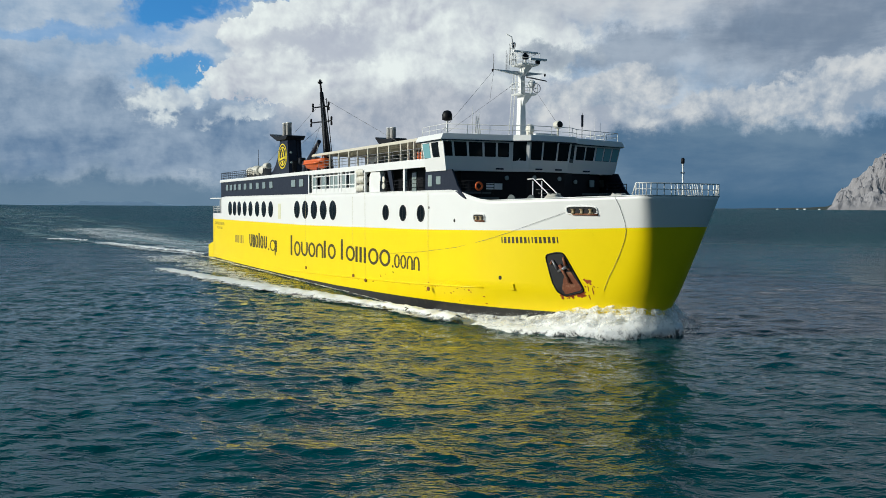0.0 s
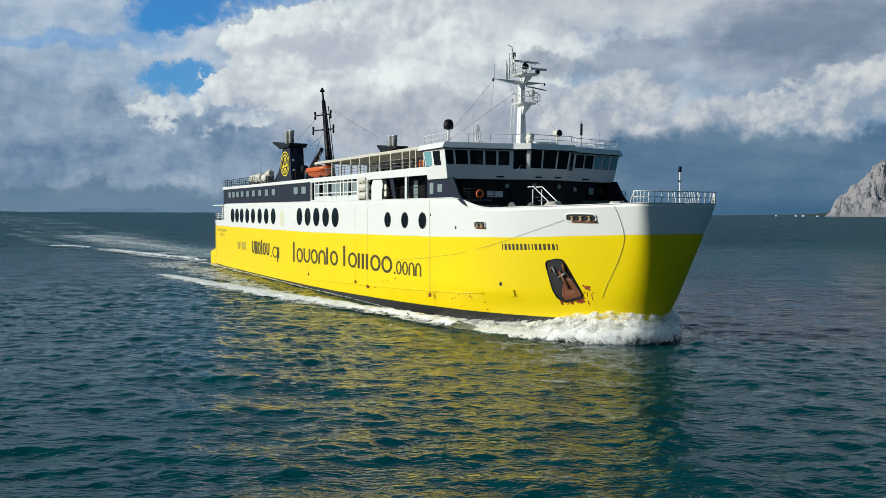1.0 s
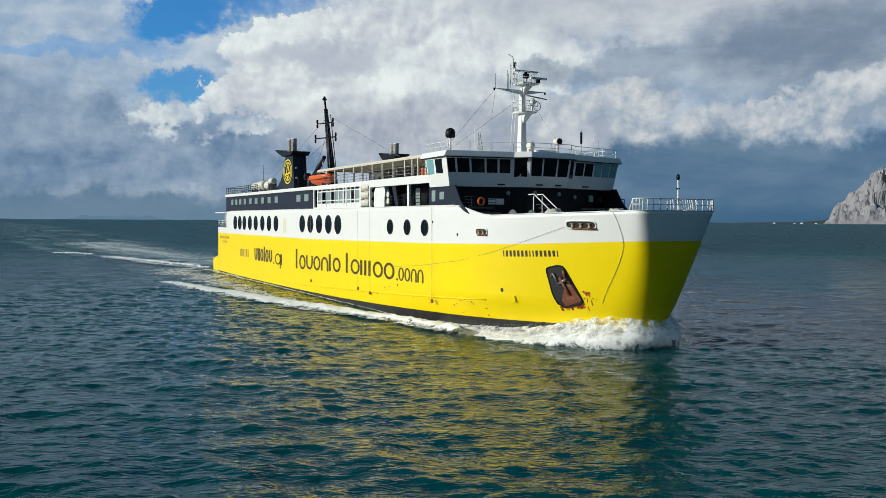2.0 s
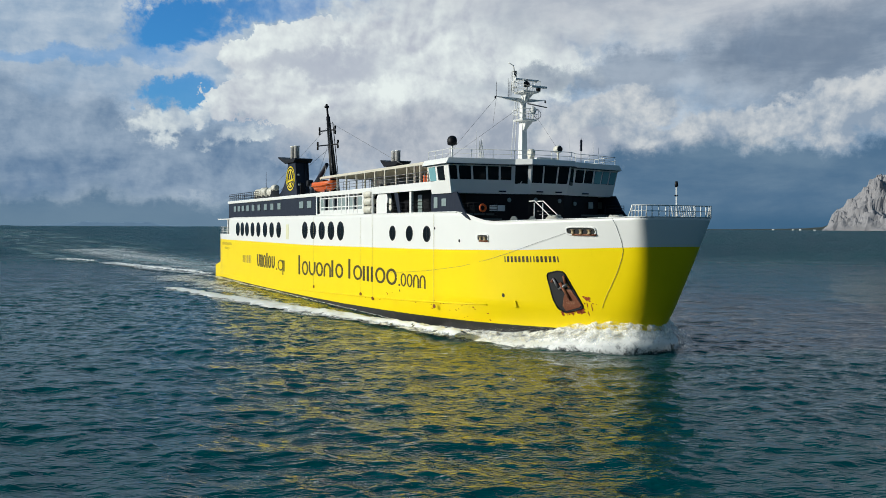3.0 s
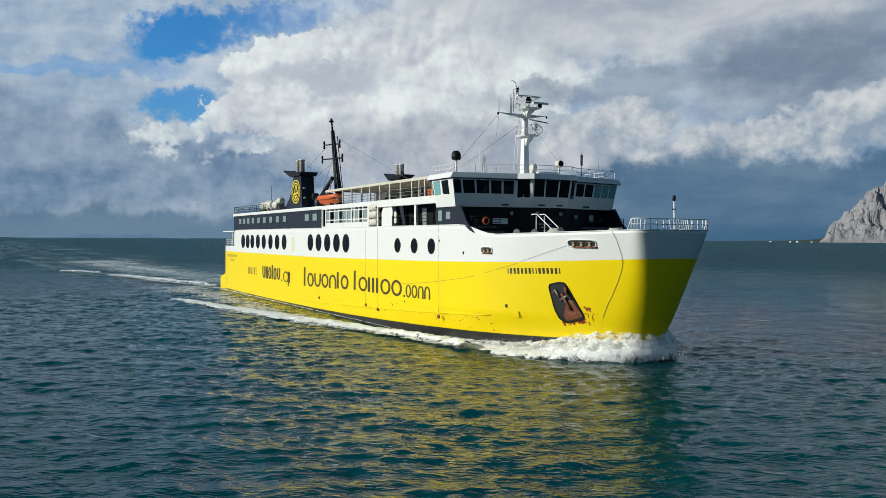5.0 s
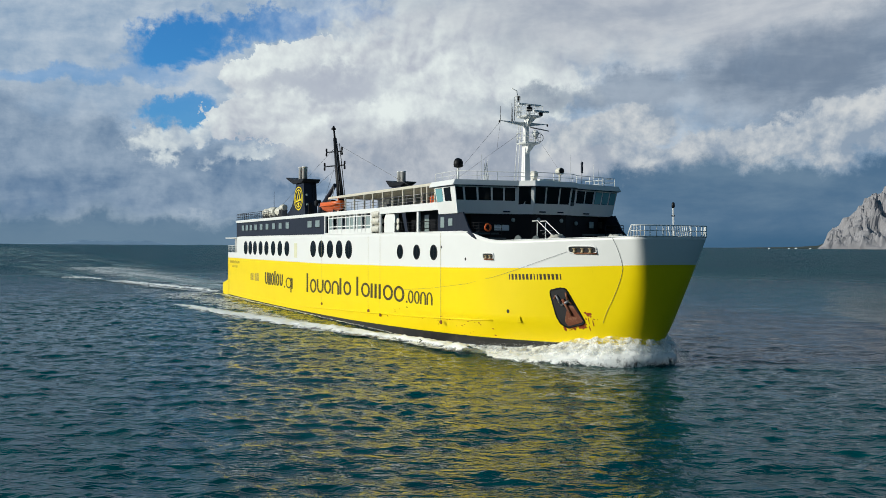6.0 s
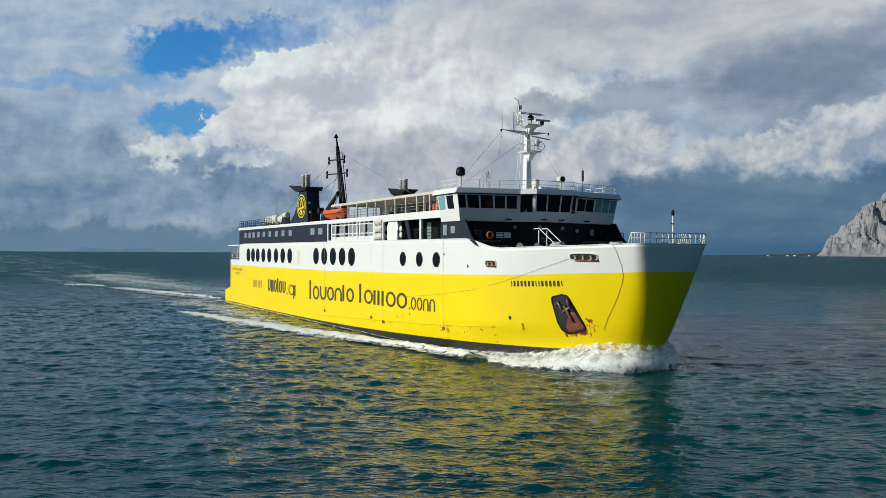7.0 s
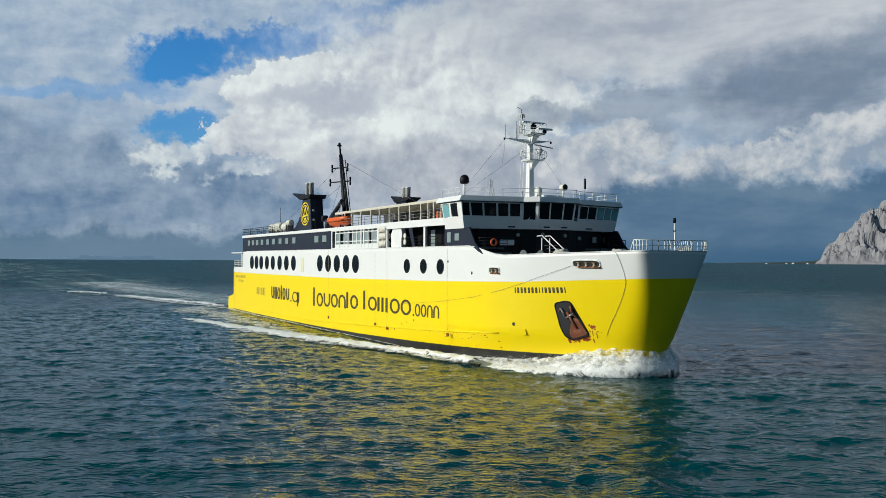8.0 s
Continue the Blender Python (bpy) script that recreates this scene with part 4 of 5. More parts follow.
def platform(z, x0, x1, y0, y1, drop):
    p = part("mast_platform", prism(B(), [(x0 + 0.1, y0 + 0.1), (x1 - 0.1, y0 + 0.1), (x1 - 0.1, y1 - 0.1), (x0 + 0.1, y1 - 0.1)], z - drop, z, [(x0, y0), (x1, y0), (x1, y1), (x0, y1)], 0.02), WHITE, fm)
    bm = B()
    c = [(x0, y0), (x1, y0), (x1, y1), (x0, y1), (x0, y0)]
    for h in (0.45, 0.9):
        path_rod(bm, [(x, y, z + h) for x, y in c], 0.025, 5)
    for x, y in c[:-1] + [((x0 + x1) / 2, y0), ((x0 + x1) / 2, y1), (x1, (y0 + y1) / 2)]:
        rod(bm, (x, y, z), (x, y, z + 0.9), 0.025, n=5)
    part("platform_rail", bm, WHITE, p)
    return p


platform(18.95, 1.15, 2.75, -0.35, 1.35, 0.16)
platform(21.45, 1.1, 2.9, -0.35, 1.45, 0.14)
part("mast_gusset", prism(B(), [(MX, MY - 0.1), (MX + 0.3, MY - 0.1), (MX + 0.3, MY + 0.1), (MX, MY + 0.1)], 17.9, 18.82, [(MX, MY - 0.25), (MX + 0.9, MY - 0.25), (MX + 0.9, MY + 0.55), (MX, MY + 0.55)]), WHITE, fm)
part("mast_gusset", prism(B(), [(MX, MY - 0.1), (MX + 0.3, MY - 0.1), (MX + 0.3, MY + 0.1), (MX, MY + 0.1)], 20.5, 21.33, [(MX, MY - 0.25), (MX + 1.0, MY - 0.25), (MX + 1.0, MY + 0.6), (MX, MY + 0.6)]), WHITE, fm)
for s, tip in ((-1, -2.5), (1, 2.9)):
    part("yard", prism(B(), [(MX - 0.15, MY), (MX + 0.15, MY), (MX + 0.15, MY + s * 0.4), (MX - 0.15, MY + s * 0.4)], 20.55, 20.9, [(MX - 0.12, MY), (MX + 0.12, MY), (MX + 0.08, tip), (MX - 0.08, tip)]), WHITE, fm)
    part("yard_lamp", turned(B(), [(0.05, -0.12), (0.08, -0.08), (0.08, 0.08), (0.05, 0.12)], (MX, tip, 20.8), "z", 8), BLACK, fm)
part("lower_yard", rod(B(), (2.4, 0.4, 20.35), (2.6, 2.4, 20.1), 0.07, 0.05, 6), WIRE, fm)
sc = part("radar_scanner", brick(B(), 2.0, 2.22, -0.75, 1.75, 22.42, 22.60, 0.05), WHITE, fm, "white radar scanner bar")
part("scanner_motor", turned(B(), [(0.22, 0), (0.3, 0.05), (0.3, 0.35), (0.12, 0.45), (0.12, 0.62)], (2.15, 0.45, 21.9), "z", 14), BLACK, sc)
part("scanner_post", rod(B(), (2.15, 0.45, 21.45), (2.15, 0.45, 21.95), 0.12, n=8), WHITE, sc)
sc2 = part("radar_scanner", brick(B(), 2.7, 2.92, 0.5, 2.2, 21.75, 21.95, 0.05), WHITE, fm, "white radar scanner bar")
part("scanner_motor", turned(B(), [(0.18, 0), (0.22, 0.25), (0.1, 0.32)], (2.8, 1.3, 21.45), "z", 12), BLACK, sc2)
part("satellite_dome", turned(B(), [(0.22, 0), (0.30, 0.12), (0.33, 0.3), (0.28, 0.5), (0.15, 0.62), (0.04, 0.66)], (2.3, 1.05, 19.5), "z", 16), WHITE, fm)
part("dome_post", rod(B(), (2.3, 1.05, 18.95), (2.3, 1.05, 19.55), 0.08, n=6), WHITE, fm)
part("hoop_aerial", turned(B(), [(0.36, -0.02), (0.40, -0.02), (0.40, 0.02), (0.36, 0.02), (0.36, -0.02)], (2.7, 1.3, 19.4), "x", 18, False), WIRE, fm)
bm = B()
for x, y in ((1.15, -0.55), (1.55, -0.55), (1.15, -0.15), (1.55, -0.15)):
    rod(bm, (x, y, 21.45), (1.35 + (x - 1.35) * 0.55, -0.35 + (y + 0.35) * 0.55, 23.4), 0.04, n=5)
for z in (21.9, 22.4, 22.9, 23.35):
    path_rod(bm, [(1.2, -0.5, z), (1.5, -0.5, z), (1.5, -0.2, z), (1.2, -0.2, z), (1.2, -0.5, z)], 0.03, 4)
part("topmast_lattice", bm, WHITE, fm)
part("mast_lamp", turned(B(), [(0.08, -0.22), (0.14, -0.18), (0.14, 0.16), (0.05, 0.22)], (1.35, -0.2, 23.2), "z", 10), BLACK, fm)
part("wind_vane", path_rod(B(), [(1.35, -0.35, 23.35), (1.35, -0.45, 23.85), (1.35, -1.0, 24.05)], 0.05, 5), WHITE, fm)
for y, z0, z1 in ((-1.15, 20.9, 22.6), (-1.05, 20.9, 22.3), (-0.85, 21.0, 23.2), (-2.4, 20.8, 22.2)):
    part("whip_aerial", rod(B(), (1.6, y, z0), (1.6, y, z1), 0.035, 0.02, 4), WIRE, fm)
part("ladder", path_rod(path_rod(B(), [(1.0, -0.1, 15.0), (1.25, 0.1, 20.8)], 0.035), [(1.0, -0.45, 15.0), (1.25, -0.15, 20.8)], 0.035), WHITE, fm)
for a, b in (((1.6, -2.4, 20.8), (1.6, -7.6, 15.1)), ((2.3, 1.4, 19.3), (5.9, 1.3, 16.0)), ((1.6, 0, 20.0), (-2.4, -5.6, 15.1)), ((1.6, -2.4, 20.7), (1.6, -2.75, 18.2))):
    part("stay_wire", rod(B(), a, b, 0.013, n=4), WIRE, fm)

# ---- bridge roof fittings
dm = part("radome", turned(B(), [(0.24, 0), (0.40, 0.05), (0.43, 0.3), (0.42, 0.5), (0.32, 0.72), (0.16, 0.82), (0.03, 0.84)], (2.4, -7.3, 16.2), "z", 20), BLACK, ferry, "black radome on a white post")
part("radome_post", rod(B(), (2.4, -7.3, 14.95), (2.4, -7.3, 16.2), 0.10, n=8), WHITE, dm)
sl = part("searchlight", turned(B(), [(0.24, -0.3), (0.31, -0.25), (0.33, 0.2), (0.28, 0.3)], (6.3, 1.0, 15.95), "x", 18), CREAM, ferry, "cream searchlight with a dark lens")
part("searchlight_lens", turned(B(), [(0.27, 0.0), (0.27, 0.03), (0.15, 0.06)], (6.6, 1.0, 15.95), "x", 18), GLASS, sl)
part("searchlight_post", rod(B(), (6.3, 1.0, 14.95), (6.3, 1.0, 15.7), 0.09, n=8), CREAM, sl)
bd = part("bearing_drum", turned(B(), [(0.32, -0.22), (0.38, -0.18), (0.38, 0.18), (0.32, 0.22)], (5.6, -1.3, 15.55), "y", 18), CREAM, ferry)
part("drum_stand", brick(B(), 5.45, 5.75, -1.55, -1.05, 14.95, 15.3, 0.03), CREAM, bd)
for x, y, z, r in ((5.5, 4.1, 17.2, 0.035), (3.6, -5.6, 17.4, 0.03), (3.2, -5.0, 16.9, 0.03), (2.0, -4.0, 17.2, 0.025), (5.2, 3.0, 17.6, 0.02), (4.8, 6.0, 17.0, 0.02), (5.2, -2.2, 17.4, 0.02), (3.8, 7.4, 16.6, 0.025)):
    part("whip_aerial", rod(B(), (x, y, 14.95), (x, y, z), r, r * 0.5, 5), WHITE if r != 0.035 else BLACK, ferry)
part("aerial_block", brick(B(), 5.42, 5.58, 4.02, 4.18, 16.0, 17.0, 0.02), NAVY, ferry)
for x in (3.5, 3.8):
    part("aerial_frame", path_rod(B(), [(x, -5.3, 14.95), (x, -5.2, 16.6), (x, -4.9, 14.95)], 0.04, 5), WHITE, ferry)

# ---- forecastle: rails on the bow, light post, bitts, winches, ropes
zt = 9.98
bow = []
for k in [i / 9 for i in range(10)]:
    x = 21.13 + (stem(zt) - 0.02 - 21.13) * (1 - (1 - k) ** 2)
    bow.append((x, -breadth(x, zt) + 0.05, zt))
bow += [(x, -y, z) for x, y, z in reversed(bow[:-1])]
bm = B()
lift = [0.05 if i in (0, len(bow) - 1) else 0.78 for i in range(len(bow))]
path_rod(bm, [(x, y, z + l) for (x, y, z), l in zip(bow, lift)], 0.045, 6)
path_rod(bm, [(x, y, z + l * 0.5) for (x, y, z), l in zip(bow, lift)][1:-1], 0.03, 6)
for (x, y, z), l in zip(bow, lift):
    rod(bm, (x, y, z), (x, y, z + l), 0.035, n=6)
part("bow_rail", bm, WHITE, ferry, "white guard rail round the bow")
for i in range(11):
    x = stem(zt) - 0.45 - 0.004 * (i - 4) ** 2
    part("bow_stanchion", rod(B(), (x, -0.24 + 0.22 * i, zt - 0.1), (x - 0.12, -0.32 + 0.22 * i, zt + 0.8), 0.035, n=5), WHITE, ferry)
bp = part("bow_light_post", rod(B(), (21.4, 0.46, 8.8), (21.3, 0.46, 12.1), 0.07, 0.05, 8), WHITE, ferry, "white bow light post with a black lamp")
part("bow_lamp", turned(B(), [(0.08, 0), (0.12, 0.05), (0.12, 0.32), (0.07, 0.4)], (21.3, 0.46, 12.1), "z", 12), BLACK, bp)
part("bow_bracket", rod(B(), (21.3, 0.31, 11.5), (21.3, 0.61, 11.5), 0.05, n=5), BLACK, bp)
for x, y in ((11.0, -5.6), (12.2, 3.5), (15.5, 1.0)):
    w = part("mooring_winch", turned(B(), [(0.62, -0.9), (0.62, -0.82), (0.35, -0.8), (0.35, 0.8), (0.62, 0.82), (0.62, 0.9)], (x, y, 9.45), "y", 16), DECK, ferry)
    part("winch_bed", brick(B(), x - 0.6, x + 0.6, y - 1.0, y + 1.0, 8.8, 9.05, 0.04), RUST, w)
for x, y in ((14.0, -4.8), (18.0, -2.2)):
    bm = B()
    for k in range(3):
        path_rod(bm, [(x + (0.9 - 0.2 * k) * math.cos(a / 10 * 6.283), y + (0.6 - 0.12 * k) * math.sin(a / 10 * 6.283), 9.62 + 0.18 * k + 0.06 * math.sin(a * 2.1)) for a in range(11)], 0.13, 6)
    r = part("rope_coil", bm, ROPE, ferry, "pale mooring rope flaked on a grating")
    part("rope_grating", brick(B(), x - 1.0, x + 1.0, y - 0.7, y + 0.7, 8.8, 9.52, 0.03), DECK, r)
for y in (-2.75, -1.9):
    part("stair_rail", path_rod(B(), [(7.7, y - 0.1, 11.35), (8.2, y + 0.1, 11.38), (10.4, y + 0.55, 9.75), (10.4, y + 0.55, 9.0)], 0.05, 6), WHITE, ferry)
    part("stair_post", rod(B(), (8.3, y, 9.0), (8.3, y, 11.2), 0.045, n=5), WHITE, ferry)
for k in range(6):
    part("stair_tread", brick(B(), 8.5 + k * 0.32, 8.8 + k * 0.32, -2.6, -1.5, 10.5 - k * 0.28, 10.55 - k * 0.28), WIRE, ferry)

# ---- fairleads, anchor pocket, small holes: dark plates painted for the shade in the openings
def fairlead(x0, x1, z0, z1, n_roll):
    cx, cz, rx, rz = (x0 + x1) / 2, (z0 + z1) / 2, (x1 - x0) / 2, (z1 - z0) / 2
    out = [(cx + rx * (abs(c) ** 0.45) * (1 if c > 0 else -1), cz + rz * (abs(s) ** 0.45) * (1 if s > 0 else -1)) for c, s in [(math.cos(6.2832 * i / 28), math.sin(6.2832 * i / 28)) for i in range(28)]]
    o = skin_patch("fairlead", out, DARK, top_hull, 0.02, 0.06, "fairlead as a shade-dark plate with rusted rollers")
    bm = B()
    pts = [skin(x, z, 0.03)[0] for x, z in out]
    path_rod(bm, pts + pts[:1], 0.06, 6)
    part("fairlead_lip", bm, WHITE, o)
    for i in range(n_roll):
        x = x0 + (x1 - x0) * (i + 0.75) / (n_roll + 0.5)
        p, n = skin(x, cz - rz * 0.25, 0.02)
        bm = turned(B(), [(0.10, -rz * 0.55), (0.19, -rz * 0.5), (0.12, -rz * 0.2), (0.12, rz * 0.35), (0.20, rz * 0.5), (0.20, rz * 0.6)], p, "z", 12)
        part("fairlead_roller", bm, ROLLER, o)
    bm = B()
    path_rod(bm, [skin(x0 + (x1 - x0) * k / 5, z0 + 0.02, 0.08)[0] for k in range(1, 6)], 0.07, 6)
    part("fairlead_sill", bm, RUST, o)


fairlead(8.18, 9.41, 8.07, 8.6, 2)
fairlead(16.37, 18.56, 8.67, 9.24, 3)
PKT = [(14.34, 5.75), (15.2, 5.98), (15.68, 5.92), (16.69, 3.47), (16.59, 3.27), (15.31, 2.9), (14.91, 3.16), (14.63, 3.82)]


def rounded(poly, k=4):
    """Corners of an outline cut round."""
    out = []
    for i, p in enumerate(poly):
        a, b = Vector(poly[i - 1]), Vector(poly[(i + 1) % len(poly)])
        p = Vector(p)
        for j in range(k):
            t = j / (k - 1)
            s, e = p.lerp(a, 0.22), p.lerp(b, 0.22)
            out.append(tuple((s * (1 - t) ** 2 + p * 2 * t * (1 - t) + e * t * t)))
    return out


pk = skin_patch("anchor_pocket", rounded(PKT), DARK, low_hull, 0.03, 0.08, "anchor pocket as a shade-dark plate with a stowed rusty anchor")
bm = B()
pts = [skin(x, z, 0.02)[0] for x, z in rounded(PKT)]
path_rod(bm, pts + pts[:1], 0.06, 6)
part("pocket_rim", bm, BLACK, pk)
skin_patch("pocket_plate", [(15.72, 4.65), (16.03, 4.64), (16.58, 3.55), (16.47, 3.37), (15.42, 3.03), (15.27, 3.39), (15.43, 4.08)], RUST, pk, 0.07, 0.06, "rust-streaked plate in the pocket")
an = part("anchor", rod(B(), skin(15.33, 5.14, 0.14)[0], skin(15.87, 3.9, 0.14)[0], 0.12, 0.10, 8), RUST, low_hull, "rusty stockless anchor in its pocket")
for a, b, r in (((14.85, 5.44), (15.18, 4.79), 0.13), ((15.64, 5.67), (15.75, 5.03), 0.12), ((15.16, 4.66), (15.86, 5.04), 0.15), ((14.85, 5.44), (14.72, 5.14), 0.09), ((15.75, 5.04), (15.99, 4.79), 0.08)):
    part("anchor_fluke", rod(B(), skin(*a, 0.12)[0], skin(*b, 0.14)[0], r * 0.6, r, 7), WIRE if r > 0.12 else RUST, an)
rng = random.Random(3)


def blotch(cx, cz, r, n=9, sx=1.0, sz=1.0):
    skin_patch("rust_mark", [(cx + sx * r * rng.uniform(0.55, 1.2) * math.cos(6.283 * i / n), cz + sz * r * rng.uniform(0.55, 1.2) * math.sin(6.283 * i / n)) for i in range(n)], STAIN, low_hull, 0.010, 0.02)


for _ in range(70):
    t = rng.random()
    blotch(15.00 + 1.80 * t, 2.88 + 0.41 * t - 0.28 * rng.random() ** 1.5, rng.uniform(0.03, 0.13))
for cx, cz, r in ((16.99, 4.01, 0.16), (17.18, 4.06, 0.11), (16.82, 4.15, 0.09), (17.17, 3.86, 0.08), (17.38, 3.67, 0.06), (17.62, 3.64, 0.04), (16.82, 3.66, 0.07)):
    blotch(cx, cz, r)
for cx, cz in ((16.99, 3.56), (17.27, 3.38), (16.93, 2.93)):
    blotch(cx, cz, 0.04, 8, 1, 6)
for _ in range(26):
    blotch(rng.uniform(-14, 9), rng.uniform(1.6, 2.9), rng.uniform(0.03, 0.10), 7, 1.6, 0.7)
for x, z, r, par in ((10.65, 3.9, 0.13, low_hull), (5.67, 8.05, 0.12, top_hull), (1.5, 9.05, 0.10, top_hull), (-5.6, 3.15, 0.09, low_hull)):
    skin_patch("drain_hole", [(x + r * math.cos(6.283 * i / 12), z + r * 1.2 * math.sin(6.283 * i / 12)) for i in range(12)], DARK, par, 0.015, 0.03)
skin_patch("welded_lug", [(11.38, 3.13), (11.79, 3.12), (11.74, 3.53), (11.55, 3.43)], YELLOW, low_hull, 0.14, 0.16)
bm = B()
path_rod(bm, [skin(x, z, 0.03)[0] for x, z in ((19.98, 9.85), (20.14, 9.3), (20.22, 8.7), (20.26, 8.2), (20.22, 7.6), (19.98, 7.0), (19.71, 6.49), (19.47, 6.04), (19.14, 5.5), (18.87, 5.04), (18.52, 4.5), (18.26, 4.02), (17.97, 3.41))], 0.014, 5)
part("hanging_line", bm, WIRE, top_hull)
bm = B()
path_rod(bm, [skin(x, z, 0.06)[0] for x, z in ((16.21, 8.8), (15.35, 8.52), (14.42, 8.23), (12.99, 7.75), (11.58, 7.28), (9.46, 6.67), (5.91, 5.95), (0.0, 5.3), (-8.0, 4.7))], 0.010, 5)
part("hanging_line", bm, WIRE, top_hull)

# ---- lettering on the side, as plain bars, rings and arches
def stroke(name, pts, w, mat, parent, label=""):
    """A flat painted stroke along points (x, z) on the hull, w high where it lies flat and twice that where it stands upright."""
    bm = B()
    pts = [Vector(p) for p in pts]
    rows = []
    for i, p in enumerate(pts):
        d = (pts[min(i + 1, len(pts) - 1)] - pts[max(i - 1, 0)]).normalized()
        n = Vector((-d.y * 1.7 * w, d.x * 0.85 * w)) / 2
        rows.append([bm.verts.new(skin(p.x + n.x * s, p.y + n.y * s, o)[0]) for s, o in ((-1, -0.01), (-1, 0.014), (1, 0.014), (1, -0.01))])
    for a, b in zip(rows, rows[1:]):
        for k in range(3):
            bm.faces.new((a[k], a[k + 1], b[k + 1], b[k]))
    bm.faces.new(rows[0]), bm.faces.new(rows[-1][::-1])
    bmesh.ops.recalc_face_normals(bm, faces=bm.faces)
    return part(name, bm, mat, parent, label)


def lettering(x0, x1, base, cap, pattern, widths, mat, parent, label, weight=0.34):
    """A word as plain shapes: I tall bar, t half-tall, i short, o ring, n arch, u trough, p hanging bar, H two bars, . dot."""
    total = sum(widths.get(c, 1.0) for c in pattern)
    x = x0
    for c in pattern:
        w = widths.get(c, 1.0) / total * (x1 - x0)
        f = (x - x0) / (x1 - x0)
        zb, zc = base[0] + (base[1] - base[0]) * f, cap[0] + (cap[1] - cap[0]) * f
        h = (zc - zb) * 0.72
        k = weight
        a, b, mid = x + k * 1.0, x + w - k * 1.0, x + w / 2
        if c in "Iti":
            stroke("letter_bar", [(a, zb), (a, zb + {"I": zc - zb, "t": h * 1.2, "i": h}[c])], k, mat, parent, label)
        elif c == "H":
            for q in (a, b):
                stroke("letter_bar", [(q, zb), (q, zc)], k, mat, parent, label)
        elif c == ".":
            stroke("letter_dot", [(mid, zb), (mid, zb + k)], k, mat, parent, label)
        elif c == "p":
            stroke("letter_bar", [(b, zb + h), (b, zb - 0.35 * h)], k, mat, parent, label)
        if c in "op":
            r, q = max(0.02, (b - a) / 2), h / 2 - k * 0.3
            stroke("letter_ring", [((a + b) / 2 + r * math.cos(6.2832 * i / 20), zb + h / 2 + q * math.sin(6.2832 * i / 20)) for i in range(21)], k * 0.85, mat, parent, label)
        elif c in "nu":
            r, q = (b - a) / 2, h * 0.42
            arc = [(a, 0.0)] + [((a + b) / 2 - r * math.cos(3.1416 * i / 8), h - k * 0.4 - q + q * math.sin(3.1416 * i / 8)) for i in range(9)] + [(b, 0.0)]
            stroke("letter_arch", [(px_, zb + (pz if c == "n" else h - pz)) for px_, pz in arc], k * 0.85, mat, parent, label)
        x += w


WID = {"I": 0.50, "t": 0.46, "i": 0.40, ".": 0.36, " ": 0.5}
lettering(-36.0, -20.2, (3.06, 3.50), (5.49, 5.64), "Iouonto", WID, LETTER, low_hull, "large dark brand word as plain shapes", 0.36)
lettering(-18.8, -6.1, (3.53, 3.58), (5.66, 5.75), "Ioiiioo", WID, LETTER, low_hull, "large dark brand word as plain shapes", 0.33)
lettering(-5.9, -0.1, (3.58, 3.70), (5.3, 5.35), ".oonn", WID, LETTER, low_hull, "thin dark brand word as plain shapes", 0.20)
lettering(-55.4, -46.2, (3.2, 3.25), (5.7, 5.6), "uiiotou", WID, LETTER, low_hull, "dark brand word as plain shapes", 0.36)
lettering(-46.0, -41.2, (3.15, 3.1), (5.2, 5.1), ".pi", WID, LETTER, low_hull, "thin dark brand word as plain shapes", 0.26)
FADED = material("faded_lettering", (0.42, 0.30, 0.05), 0.6, grain=0.3, scale=3.0)
lettering(-63.6, -58.6, (3.5, 3.5), (4.6, 4.7), "IIH HH", WID, FADED, low_hull, "faded figures as plain bars", 0.20)
lettering(-78.6, -71.2, (5.9, 5.9), (6.35, 6.35), "HHHHHHH HHHHHH", WID, FADED, low_hull, "faded stern name as plain bars", 0.07)
lettering(-76.6, -72.6, (5.2, 5.2), (5.6, 5.6), "HHHHHH", WID, FADED, low_hull, "faded home port as plain bars", 0.07)
lettering(10.93, 15.42, (6.49, 6.64), (6.95, 7.08), "HHHHHHH HHHHHH", WID, LETTER, low_hull, "bow name as plain bars", 0.05)


# ---------------------------------------------------------------- foam and spray that travel with the ferry
def foam_material(name, clear=0.0):
    m = bpy.data.materials.new(name)
    m.use_nodes = True
    g = Nodes(m.node_tree)
    b = m.node_tree.nodes["Principled BSDF"]
    at = g.add("ShaderNodeTexCoord").outputs["Object"]
    n = g.noise(at, 2.6, 7, 0.65, 0.5)
    g.put(b.inputs["Base Color"], g.mix(g.smooth(n, 0.25, 0.5), rgb(0.80, 0.84, 0.83), rgb(0.93, 0.93, 0.91)))
    b.inputs["Roughness"].default_value = 0.75
    bp = g.add("ShaderNodeBump")
    bp.inputs["Strength"].default_value, bp.inputs["Distance"].default_value = 0.12, 0.06
    g.put(bp.inputs["Height"], g.noise(at, 7.0, 5, 0.65))
    g.put(b.inputs["Normal"], bp.outputs[0])
    if clear:
        rim = g.add("ShaderNodeAttribute")
        rim.attribute_name = "rim"
        n2 = g.math("ADD", g.math("MULTIPLY", g.noise(at, 1.4, 7, 0.68, 0.6), 0.70), g.math("MULTIPLY", g.noise(at, 9.0, 5, 0.65), 0.30))
        n2 = g.math("SUBTRACT", n2, g.math("MULTIPLY", g.math("POWER", rim.outputs["Fac"], 2.5), 0.34))
        g.put(b.inputs["Alpha"], g.smooth(n2, clear - 0.09, clear + 0.13))
    return m


